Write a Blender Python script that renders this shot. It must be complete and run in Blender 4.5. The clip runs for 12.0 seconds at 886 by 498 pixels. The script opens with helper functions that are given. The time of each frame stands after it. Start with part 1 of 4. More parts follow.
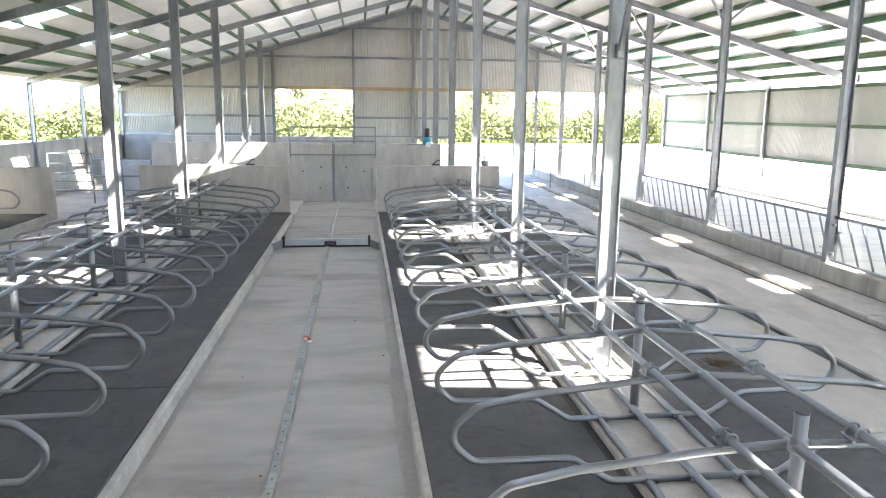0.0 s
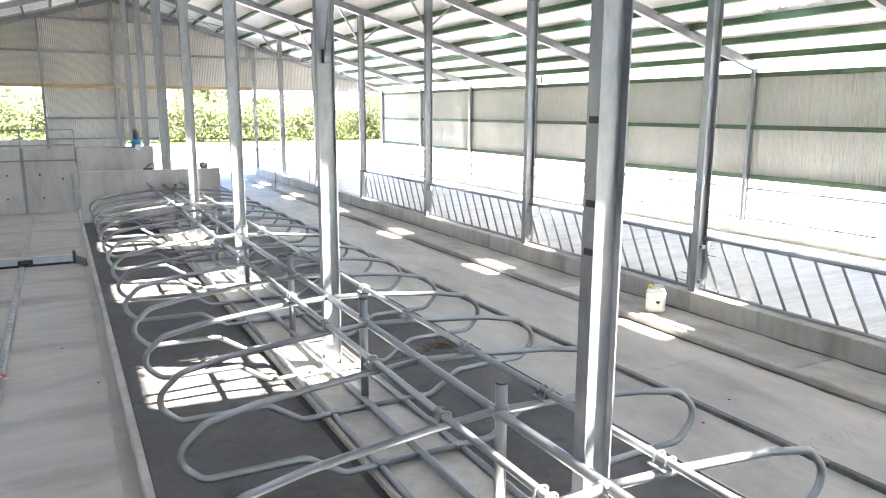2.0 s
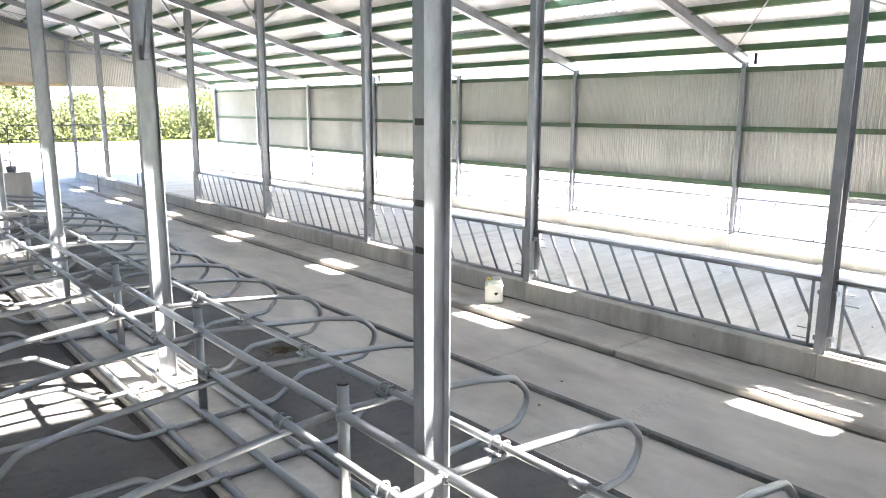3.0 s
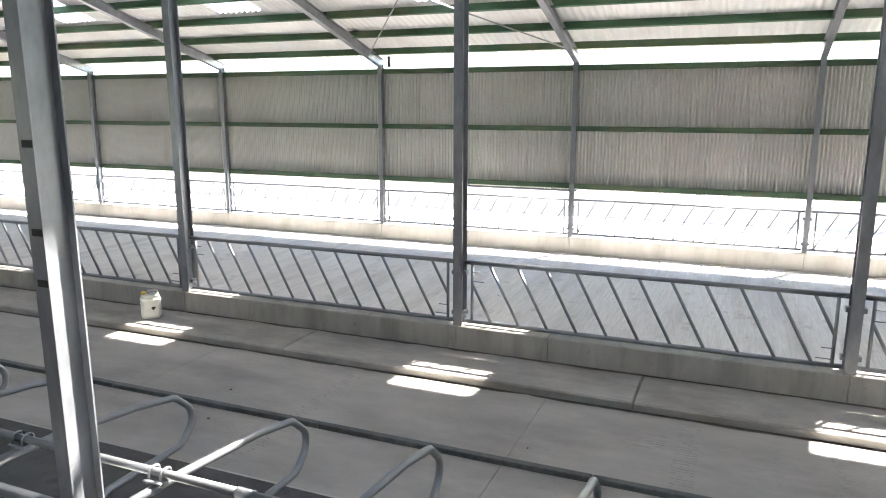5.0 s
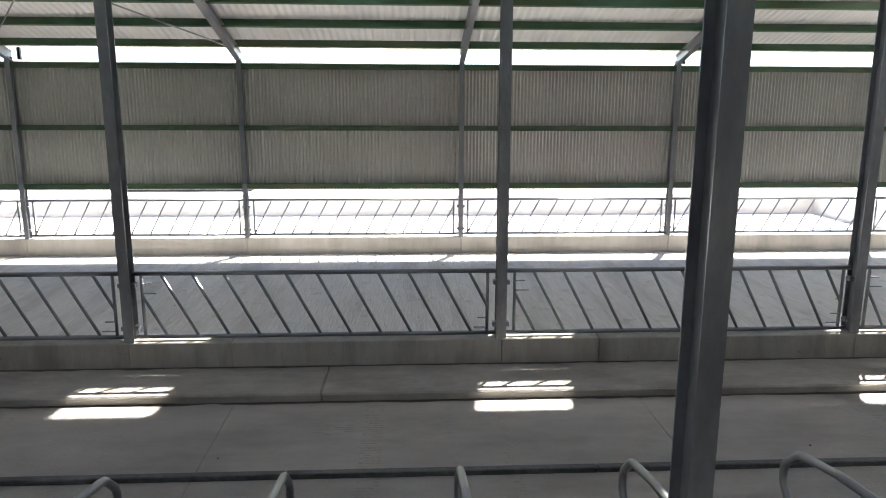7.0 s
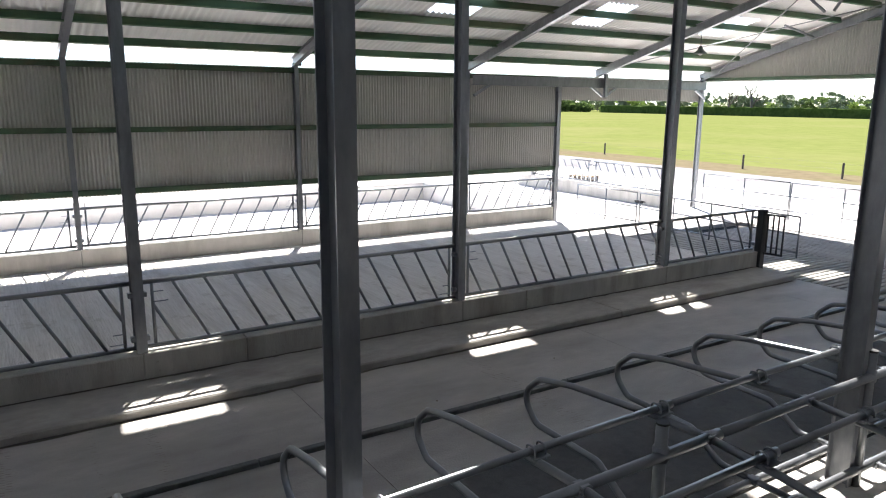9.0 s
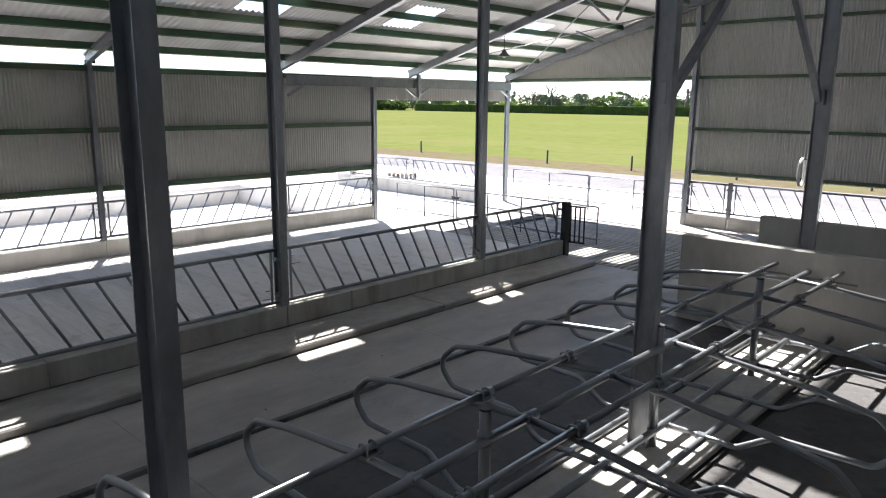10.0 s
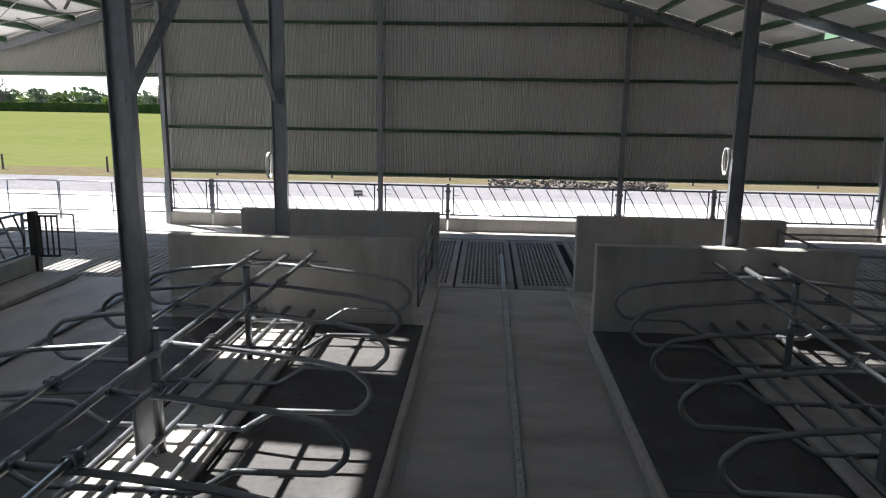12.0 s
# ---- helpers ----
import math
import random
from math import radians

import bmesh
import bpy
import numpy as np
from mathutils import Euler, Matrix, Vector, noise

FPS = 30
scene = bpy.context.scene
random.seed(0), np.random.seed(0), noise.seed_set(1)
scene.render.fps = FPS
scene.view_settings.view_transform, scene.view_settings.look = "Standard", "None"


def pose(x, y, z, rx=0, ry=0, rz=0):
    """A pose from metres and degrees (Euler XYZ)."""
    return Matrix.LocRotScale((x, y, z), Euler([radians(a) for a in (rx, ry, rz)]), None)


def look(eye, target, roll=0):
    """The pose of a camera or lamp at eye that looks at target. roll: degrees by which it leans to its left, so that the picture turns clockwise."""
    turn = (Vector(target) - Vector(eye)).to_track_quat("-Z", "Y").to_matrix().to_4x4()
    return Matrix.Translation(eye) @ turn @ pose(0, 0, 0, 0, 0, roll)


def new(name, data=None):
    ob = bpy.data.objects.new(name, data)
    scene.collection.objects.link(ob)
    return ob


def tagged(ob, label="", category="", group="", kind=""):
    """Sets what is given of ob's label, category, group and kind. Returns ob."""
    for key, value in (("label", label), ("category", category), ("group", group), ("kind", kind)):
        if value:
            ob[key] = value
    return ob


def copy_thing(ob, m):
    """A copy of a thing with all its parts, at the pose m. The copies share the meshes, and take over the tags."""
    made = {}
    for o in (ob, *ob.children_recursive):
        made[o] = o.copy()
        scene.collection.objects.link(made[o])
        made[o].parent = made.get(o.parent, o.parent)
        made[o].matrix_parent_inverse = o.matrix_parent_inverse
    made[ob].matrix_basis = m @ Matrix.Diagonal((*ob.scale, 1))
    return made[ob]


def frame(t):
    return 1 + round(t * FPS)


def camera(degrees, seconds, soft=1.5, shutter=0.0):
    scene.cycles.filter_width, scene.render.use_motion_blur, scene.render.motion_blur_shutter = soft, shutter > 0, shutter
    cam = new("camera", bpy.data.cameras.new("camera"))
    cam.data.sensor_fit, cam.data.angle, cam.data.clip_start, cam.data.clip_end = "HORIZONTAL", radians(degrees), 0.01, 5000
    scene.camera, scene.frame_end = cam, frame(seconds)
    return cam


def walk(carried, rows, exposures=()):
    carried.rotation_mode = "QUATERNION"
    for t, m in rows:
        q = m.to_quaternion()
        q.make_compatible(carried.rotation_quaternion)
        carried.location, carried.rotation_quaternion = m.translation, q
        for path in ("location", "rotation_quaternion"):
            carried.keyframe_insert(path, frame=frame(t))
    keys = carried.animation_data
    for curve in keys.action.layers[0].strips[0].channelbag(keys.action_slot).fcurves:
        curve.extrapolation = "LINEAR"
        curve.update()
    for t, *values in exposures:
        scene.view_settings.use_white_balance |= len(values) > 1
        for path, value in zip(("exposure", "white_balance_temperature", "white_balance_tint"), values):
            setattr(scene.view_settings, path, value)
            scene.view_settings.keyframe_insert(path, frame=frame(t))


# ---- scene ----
# ---- camera and its walk ----
cam = camera(63.8, 12.0, soft=1.1)
PATH = [
    (0, (-0.021, 0.287, 3.202), (0.208, 2.238, 2.828), 0.6),
    (0.5, (0.013, 0.28, 3.223), (0.436, 2.198, 2.847), 0.6),
    (1, (0.02, 0.255, 3.244), (0.62, 2.125, 2.869), 0.5),
    (1.5, (0.024, 0.202, 3.27), (0.794, 2.009, 2.892), 0.3),
    (2, (0.069, 0.153, 3.28), (0.998, 1.883, 2.902), 0.2),
    (2.5, (0.115, 0.111, 3.29), (1.226, 1.73, 2.91), 0.2),
    (4.5, (0.107, -0.066, 3.402), (1.804, 0.918, 3.01), 0.1),
    (5, (0.095, -0.127, 3.439), (1.904, 0.626, 3.042), 0.0),
    (5.5, (0.133, -0.119, 3.418), (2.034, 0.361, 3.022), 0.2),
    (6, (0.108, -0.145, 3.439), (2.048, 0.13, 3.04), 0.1),
    (6.5, (0.063, -0.192, 3.436), (2.02, -0.093, 3.039), 0.1),
    (7, (0.033, -0.22, 3.453), (1.99, -0.323, 3.053), 0.2),
    (9, (-0.229, -0.114, 3.564), (1.427, -1.159, 3.157), 0.5),
    (9.5, (-0.244, -0.111, 3.571), (1.276, -1.347, 3.167), 0.5),
    (10, (-0.286, -0.077, 3.608), (1.057, -1.502, 3.201), 0.5),
    (10.5, (-0.31, -0.085, 3.628), (0.725, -1.747, 3.222), 0.6),
    (11, (-0.329, -0.105, 3.632), (0.403, -1.922, 3.231), 0.6),
    (11.5, (-0.374, -0.064, 3.635), (0.041, -1.979, 3.235), 0.7),
    (12, (-0.402, -0.049, 3.629), (-0.286, -2.005, 3.231), 0.9),
]
walk(cam, [(t, look(eye, aim, roll)) for t, eye, aim, roll in PATH], exposures=[(0.0, 5.0, 6850, 13.5), (1.2, 5.1, 6850, 13.5), (2.5, 4.8, 6850, 13.5), (4.5, 4.15, 6850, 13.5), (5.5, 3.60, 6850, 13.5), (7.0, 2.87, 6850, 13.5), (9.0, 2.4, 6600, 15), (12.0, 1.92, 6450, 14)])

# ---- world and sun ----
SUN = Vector((0.78, -0.45, 1.0)).normalized()
world = bpy.data.worlds.new("sky")
scene.world = world
world.use_nodes = True
wn = world.node_tree.nodes
sky = wn.new("ShaderNodeTexSky")
sky.sky_type = "NISHITA"
sky.sun_disc = False
sky.sun_elevation = math.asin(SUN.z)
sky.sun_rotation = math.atan2(SUN.x, SUN.y)
sky.dust_density = 0.0
sky.air_density = 0.7
sky.ozone_density = 1.5
world.node_tree.links.new(sky.outputs[0], wn["Background"].inputs[0])
wn["Background"].inputs[1].default_value = 0.062
sun = new("sun", bpy.data.lights.new("sun", "SUN"))
sun.data.energy = 5.0
sun.data.angle = radians(0.8)
sun.data.color = (1.0, 0.97, 0.93)
sun.matrix_world = look(SUN * 60, (0, 0, 0))


# ---- materials ----
def mat(name, c1, c2, scale=4.0, rough=0.6, metal=0.0, bump=0.0, bscale=None, stain=None, sscale=0.5, samt=0.5,
        vary=0.0, stretch=(1, 1, 1), rvar=0.15, spots=None):
    """Two-colour noise at grain scale, broad stains, optional per-object variation, bump."""
    m = bpy.data.materials.new(name)
    m.use_nodes = True
    n, l = m.node_tree.nodes, m.node_tree.links
    b = n["Principled BSDF"]
    geo = n.new("ShaderNodeNewGeometry")
    mp = n.new("ShaderNodeMapping")
    mp.inputs["Scale"].default_value = stretch
    l.new(geo.outputs["Position"], mp.inputs[0])
    t1 = n.new("ShaderNodeTexNoise")
    t1.inputs["Scale"].default_value = scale
    t1.inputs["Detail"].default_value = 6
    t1.inputs["Roughness"].default_value = 0.65
    l.new(mp.outputs[0], t1.inputs["Vector"])
    mix = n.new("ShaderNodeMix")
    mix.data_type = "RGBA"
    mix.inputs["A"].default_value = (*c1, 1)
    mix.inputs["B"].default_value = (*c2, 1)
    r1 = n.new("ShaderNodeMapRange")
    r1.inputs["From Min"].default_value, r1.inputs["From Max"].default_value = 0.3, 0.7
    l.new(t1.outputs["Fac"], r1.inputs["Value"])
    l.new(r1.outputs[0], mix.inputs["Factor"])
    col = mix.outputs["Result"]
    if stain:
        t2 = n.new("ShaderNodeTexNoise")
        t2.inputs["Scale"].default_value = sscale
        t2.inputs["Detail"].default_value = 8
        t2.inputs["Roughness"].default_value = 0.6
        l.new(mp.outputs[0], t2.inputs["Vector"])
        r2 = n.new("ShaderNodeMapRange")
        r2.inputs["From Min"].default_value, r2.inputs["From Max"].default_value = 0.48, 0.72
        r2.inputs["To Max"].default_value = samt
        l.new(t2.outputs["Fac"], r2.inputs["Value"])
        m2 = n.new("ShaderNodeMix")
        m2.data_type = "RGBA"
        l.new(r2.outputs[0], m2.inputs["Factor"])
        l.new(col, m2.inputs["A"])
        m2.inputs["B"].default_value = (*stain, 1)
        col = m2.outputs["Result"]
    if spots:
        t4 = n.new("ShaderNodeTexNoise")
        t4.inputs["Scale"].default_value = spots[1]
        t4.inputs["Detail"].default_value = 3
        l.new(geo.outputs["Position"], t4.inputs["Vector"])
        r4 = n.new("ShaderNodeMapRange")
        r4.inputs["From Min"].default_value, r4.inputs["From Max"].default_value = spots[2], spots[2] + 0.12
        r4.inputs["To Max"].default_value = spots[3]
        l.new(t4.outputs["Fac"], r4.inputs["Value"])
        m4 = n.new("ShaderNodeMix")
        m4.data_type = "RGBA"
        l.new(r4.outputs[0], m4.inputs["Factor"])
        l.new(col, m4.inputs["A"])
        m4.inputs["B"].default_value = (*spots[0], 1)
        col = m4.outputs["Result"]
    if vary:
        oi = n.new("ShaderNodeObjectInfo")
        hs = n.new("ShaderNodeHueSaturation")
        rr = n.new("ShaderNodeMapRange")
        rr.inputs["To Min"].default_value, rr.inputs["To Max"].default_value = 1 - vary, 1 + vary
        l.new(oi.outputs["Random"], rr.inputs["Value"])
        l.new(rr.outputs[0], hs.inputs["Value"])
        l.new(col, hs.inputs["Color"])
        col = hs.outputs[0]
    l.new(col, b.inputs["Base Color"])
    b.inputs["Metallic"].default_value = metal
    rg = n.new("ShaderNodeMapRange")
    rg.inputs["To Min"].default_value, rg.inputs["To Max"].default_value = max(0.05, rough - rvar), min(1, rough + rvar)
    l.new(t1.outputs["Fac"], rg.inputs["Value"])
    l.new(rg.outputs[0], b.inputs["Roughness"])
    if bump:
        t3 = n.new("ShaderNodeTexNoise")
        t3.inputs["Scale"].default_value = bscale or scale * 4
        t3.inputs["Detail"].default_value = 5
        l.new(mp.outputs[0], t3.inputs["Vector"])
        bp = n.new("ShaderNodeBump")
        bp.inputs["Strength"].default_value = bump
        bp.inputs["Distance"].default_value = 0.02
        l.new(t3.outputs["Fac"], bp.inputs["Height"])
        l.new(bp.outputs[0], b.inputs["Normal"])
    return m


M = {
    "galv": mat("galvanised_steel", (0.22, 0.232, 0.252), (0.30, 0.316, 0.338), 14, 0.31, 0.5, 0, None, (0.14, 0.148, 0.163), 2.6, 0.5, 0.06, (1, 1, 0.35), 0.06),
    "galv_tube": mat("galvanised_tube", (0.24, 0.253, 0.264), (0.28, 0.295, 0.308), 90, 0.31, 0.72, 0, None, (0.18, 0.19, 0.197), 0.9, 0.35, 0.06, rvar=0.05),
    "lug": mat("dull_bolt_steel", (0.12, 0.125, 0.125), (0.2, 0.205, 0.2), 30, 0.5, 0.4),
    "dark_steel": mat("weathered_dark_steel", (0.035, 0.035, 0.037), (0.06, 0.06, 0.06), 30, 0.6, 0.4, 0.05, 80),
    "floor": mat("passage_concrete", (0.385, 0.366, 0.334), (0.49, 0.469, 0.43), 3.2, 0.8, 0, 0.45, 90, (0.225, 0.203, 0.172), 1.1, 0.75, stretch=(0.35, 1, 1), spots=((0.20, 0.185, 0.165), 26, 0.68, 0.4)),
    "floor_long": mat("feeding_passage_concrete", (0.345, 0.325, 0.298), (0.47, 0.447, 0.41), 2.6, 0.62, 0, 0.45, 90, (0.23, 0.212, 0.19), 1.0, 0.75, stretch=(1.0, 0.4, 1), spots=((0.19, 0.175, 0.155), 24, 0.66, 0.4)),
    "feed_floor": mat("feed_passage_concrete", (0.57, 0.55, 0.52), (0.75, 0.73, 0.70), 9, 0.8, 0, 1.0, 14, (0.40, 0.375, 0.335), 0.9, 0.6, stretch=(0.22, 2.6, 1), spots=((0.30, 0.265, 0.21), 4, 0.60, 0.35)),
    "step_conc": mat("step_concrete", (0.33, 0.313, 0.285), (0.45, 0.43, 0.395), 6, 0.75, 0, 0.4, 70, (0.19, 0.175, 0.152), 1.4, 0.7, stretch=(1, 0.5, 1)),
    "feed_wall": mat("stained_feed_wall", (0.36, 0.343, 0.31), (0.46, 0.44, 0.405), 5, 0.8, 0, 0.3, 60, (0.17, 0.152, 0.125), 1.3, 0.75, 0.05, (1.3, 1.3, 0.3), spots=((0.16, 0.145, 0.12), 9, 0.66, 0.5)),
    "kerb": mat("kerb_concrete", (0.44, 0.42, 0.38), (0.60, 0.578, 0.535), 7, 0.85, 0, 0.4, 70, (0.26, 0.245, 0.22), 1.1, 0.7),
    "wall_conc": mat("cast_concrete_wall", (0.43, 0.415, 0.385), (0.52, 0.503, 0.47), 4, 0.82, 0, 0.3, 60, (0.25, 0.235, 0.205), 1.1, 0.7, 0, (1.3, 1.3, 0.4),
                     spots=((0.2, 0.19, 0.17), 14, 0.75, 0.4)),
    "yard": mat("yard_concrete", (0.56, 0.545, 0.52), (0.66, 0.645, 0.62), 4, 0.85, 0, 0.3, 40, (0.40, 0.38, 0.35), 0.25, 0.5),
    "gravel": mat("grey_gravel", (0.13, 0.127, 0.129), (0.23, 0.225, 0.228), 9, 0.95, 0, 0.8, 30, (0.10, 0.097, 0.096), 0.4, 0.5),
    "rubber": mat("rubber_mat", (0.046, 0.0445, 0.0435), (0.088, 0.0855, 0.083), 11, 0.75, 0, 0.35, 160, (0.13, 0.126, 0.12), 1.3, 0.65, 0.10, spots=((0.03, 0.028, 0.026), 5, 0.58, 0.6)),
    "sheet": mat("painted_steel_sheet", (0.53, 0.52, 0.49), (0.59, 0.58, 0.55), 3, 0.36, 0.35, 0, None, (0.45, 0.44, 0.41), 0.5, 0.4, 0.04),
    "roof": mat("fibre_cement_roof", (0.76, 0.755, 0.74), (0.83, 0.825, 0.81), 3, 0.7, 0, 0.1, 60, (0.55, 0.54, 0.52), 0.5, 0.5),
    "purlin": mat("green_treated_timber", (0.036, 0.095, 0.052), (0.072, 0.155, 0.082), 8, 0.75, 0, 0.3, 40, (0.17, 0.16, 0.09), 1.2, 0.7, 0.15, (0.6, 0.25, 1)),
    "rail_timber": mat("dark_green_rail_timber", (0.035, 0.072, 0.04), (0.065, 0.12, 0.066), 7, 0.75, 0, 0.3, 40, (0.10, 0.09, 0.055), 1.5, 0.7, 0.15),
    "timber": mat("raw_timber", (0.40, 0.29, 0.16), (0.52, 0.39, 0.23), 6, 0.7, 0, 0.2, 40, (0.30, 0.21, 0.12), 1, 0.5),
    "slat": mat("slat_concrete", (0.33, 0.32, 0.30), (0.42, 0.41, 0.385), 8, 0.85, 0, 0.3, 60, (0.24, 0.23, 0.21), 0.8, 0.5, 0.08),
    "pit": mat("pit_shade", (0.008, 0.0075, 0.007), (0.014, 0.013, 0.012), 3, 0.95),
    "grass": mat("field_grass", (0.082, 0.098, 0.030), (0.108, 0.122, 0.040), 0.6, 0.9, 0, 0.6, 12, (0.122, 0.122, 0.052), 0.05, 0.7),
    "verge": mat("dry_verge", (0.085, 0.072, 0.045), (0.125, 0.105, 0.066), 1.5, 0.95, 0, 0.5, 20, (0.10, 0.115, 0.045), 0.3, 0.6),
    "leaf": mat("hedge_leaf", (0.05, 0.085, 0.025), (0.11, 0.16, 0.05), 0.9, 0.8, 0, 0, None, (0.03, 0.055, 0.018), 0.3, 0.6),
    "leaf_light": mat("light_leaf", (0.12, 0.19, 0.04), (0.22, 0.30, 0.08), 0.9, 0.8, 0, 0, None, (0.07, 0.12, 0.03), 0.4, 0.6),
    "bark": mat("bark", (0.09, 0.075, 0.06), (0.14, 0.12, 0.10), 6, 0.9),
    "white_plastic": mat("white_plastic", (0.75, 0.75, 0.72), (0.80, 0.80, 0.77), 6, 0.4),
    "can_plastic": mat("milky_plastic", (0.60, 0.61, 0.56), (0.70, 0.71, 0.66), 9, 0.45, 0, 0, None, (0.50, 0.49, 0.42), 3, 0.4),
    "yellow_plastic": mat("yellow_plastic", (0.75, 0.55, 0.05), (0.8, 0.6, 0.08), 6, 0.4),
    "black": mat("black_plastic", (0.02, 0.02, 0.02), (0.03, 0.03, 0.03), 12, 0.5),
    "blue": mat("blue_painted_motor", (0.01, 0.16, 0.30), (0.015, 0.2, 0.36), 12, 0.4),
    "gap_dirt": mat("gap_dirt", (0.035, 0.032, 0.03), (0.06, 0.055, 0.05), 20, 0.95, 0, 0.5, 60),
    "manure": mat("dry_straw_muck", (0.07, 0.05, 0.03), (0.14, 0.10, 0.05), 30, 0.95, 0, 0.5, 60),
    "bale": mat("grey_wrap", (0.40, 0.43, 0.46), (0.55, 0.58, 0.60), 5, 0.4, 0, 0.5, 9, (0.3, 0.33, 0.36), 1.2, 0.6),
    "enamel": mat("green_enamel", (0.03, 0.05, 0.045), (0.05, 0.07, 0.06), 12, 0.4),
}
for key in ("grass", "verge", "yard", "gravel", "leaf", "leaf_light"):
    M[key].node_tree.nodes["Principled BSDF"].inputs["Specular IOR Level"].default_value = 0.0


def thin_leaf(m, share=0.45):
    """Let some of the light through, as leaves do."""
    n, l = m.node_tree.nodes, m.node_tree.links
    b = n["Principled BSDF"]
    tr, mx = n.new("ShaderNodeBsdfTranslucent"), n.new("ShaderNodeMixShader")
    l.new(b.inputs["Base Color"].links[0].from_socket, tr.inputs[0])
    mx.inputs[0].default_value = share
    l.new(b.outputs[0], mx.inputs[1])
    l.new(tr.outputs[0], mx.inputs[2])
    l.new(mx.outputs[0], n["Material Output"].inputs[0])


for key in ("leaf", "leaf_light"):
    thin_leaf(M[key])
sk = bpy.data.materials.new("translucent_rooflight")
sk.use_nodes = True
_n, _l = sk.node_tree.nodes, sk.node_tree.links
_tr, _tl, _mx = _n.new("ShaderNodeBsdfTransparent"), _n.new("ShaderNodeBsdfTranslucent"), _n.new("ShaderNodeMixShader")
_tr.inputs[0].default_value = (0.97, 0.98, 0.97, 1)
_tl.inputs[0].default_value = (0.85, 0.88, 0.86, 1)
_mx.inputs[0].default_value = 0.12
_l.new(_tr.outputs[0], _mx.inputs[1])
_l.new(_tl.outputs[0], _mx.inputs[2])
_l.new(_mx.outputs[0], _n["Material Output"].inputs[0])
M["skylight"] = sk


# ---- geometry helpers ----
def geo_mesh(name, pieces, material, smooth=False):
    """One mesh out of (vertices, faces) pieces."""
    vs, fs = [], []
    for v, f in pieces:
        o = len(vs)
        vs.extend(v)
        fs.extend([tuple(i + o for i in q) for q in f])
    me = bpy.data.meshes.new(name)
    me.from_pydata(vs, [], fs)
    if smooth:
        me.polygons.foreach_set("use_smooth", [True] * len(me.polygons))
    me.materials.append(material)
    me.update()
    return me


def part(name, pieces, material, parent=None, label="", smooth=False):
    me = pieces if isinstance(pieces, bpy.types.Mesh) else geo_mesh(name, pieces, material, smooth)
    ob = new(name, me)
    if parent:
        ob.parent = parent
    if label:
        tagged(ob, label)
    return ob


def thing(name, label, category, group="", kind="", at=(0, 0, 0), rz=0):
    ob = new(name)
    ob.empty_display_size = 0.1
    ob.matrix_world = pose(*at, 0, 0, rz)
    return tagged(ob, label, category, group, kind)


BOXF = [(0, 3, 2, 1), (4, 5, 6, 7), (0, 1, 5, 4), (1, 2, 6, 5), (2, 3, 7, 6), (3, 0, 4, 7)]


def box(x0, x1, y0, y1, z0, z1):
    return ([(x0, y0, z0), (x1, y0, z0), (x1, y1, z0), (x0, y1, z0), (x0, y0, z1), (x1, y0, z1), (x1, y1, z1), (x0, y1, z1)], BOXF)


def cham(x0, x1, y0, y1, z0, z1, c=0.015):
    """A box with its edges taken off."""
    bm = bmesh.new()
    bmesh.ops.create_cube(bm, size=1)
    for v in bm.verts:
        v.co = Vector(((x0 + x1) / 2 + v.co.x * (x1 - x0), (y0 + y1) / 2 + v.co.y * (y1 - y0), (z0 + z1) / 2 + v.co.z * (z1 - z0)))
    bmesh.ops.bevel(bm, geom=bm.edges[:], offset=c, segments=1, affect="EDGES")
    bm.verts.index_update()
    out = ([tuple(v.co) for v in bm.verts], [tuple(v.index for v in f.verts) for f in bm.faces])
    bm.free()
    return out


def fillet(pts, r, seg=5):
    """A polyline with its inner corners rounded to radius r."""
    pts = [Vector(p) for p in pts]
    out = [pts[0]]
    for a, b, c in zip(pts, pts[1:], pts[2:]):
        u, v = (a - b).normalized(), (c - b).normalized()
        ang = u.angle(v)
        d = min(r / math.tan(ang / 2), (a - b).length * 0.49, (c - b).length * 0.49)
        p, q = b + u * d, b + v * d
        for i in range(seg + 1):
            s = i / seg
            out.append(p * (1 - s) ** 2 + b * 2 * s * (1 - s) + q * s ** 2)
    out.append(pts[-1])
    return out


def tube(pts, r, n=8, cap=True):
    """A round tube along a polyline."""
    pts = [Vector(p) for p in pts]
    vs, fs = [], []
    t0 = (pts[1] - pts[0]).normalized()
    up = Vector((0, 0, 1)) if abs(t0.z) < 0.9 else Vector((1, 0, 0))
    nx = t0.cross(up).normalized()
    for i, p in enumerate(pts):
        t = (pts[min(i + 1, len(pts) - 1)] - pts[max(i - 1, 0)]).normalized()
        nx = (nx - t * nx.dot(t)).normalized()
        ny = t.cross(nx)
        for k in range(n):
            a = 2 * math.pi * k / n
            vs.append(tuple(p + nx * (math.cos(a) * r) + ny * (math.sin(a) * r)))
        if i:
            o = (i - 1) * n
            fs += [(o + k, o + (k + 1) % n, o + n + (k + 1) % n, o + n + k) for k in range(n)]
    if cap:
        fs += [tuple(range(n - 1, -1, -1)), tuple(range(len(vs) - n, len(vs)))]
    return vs, fs


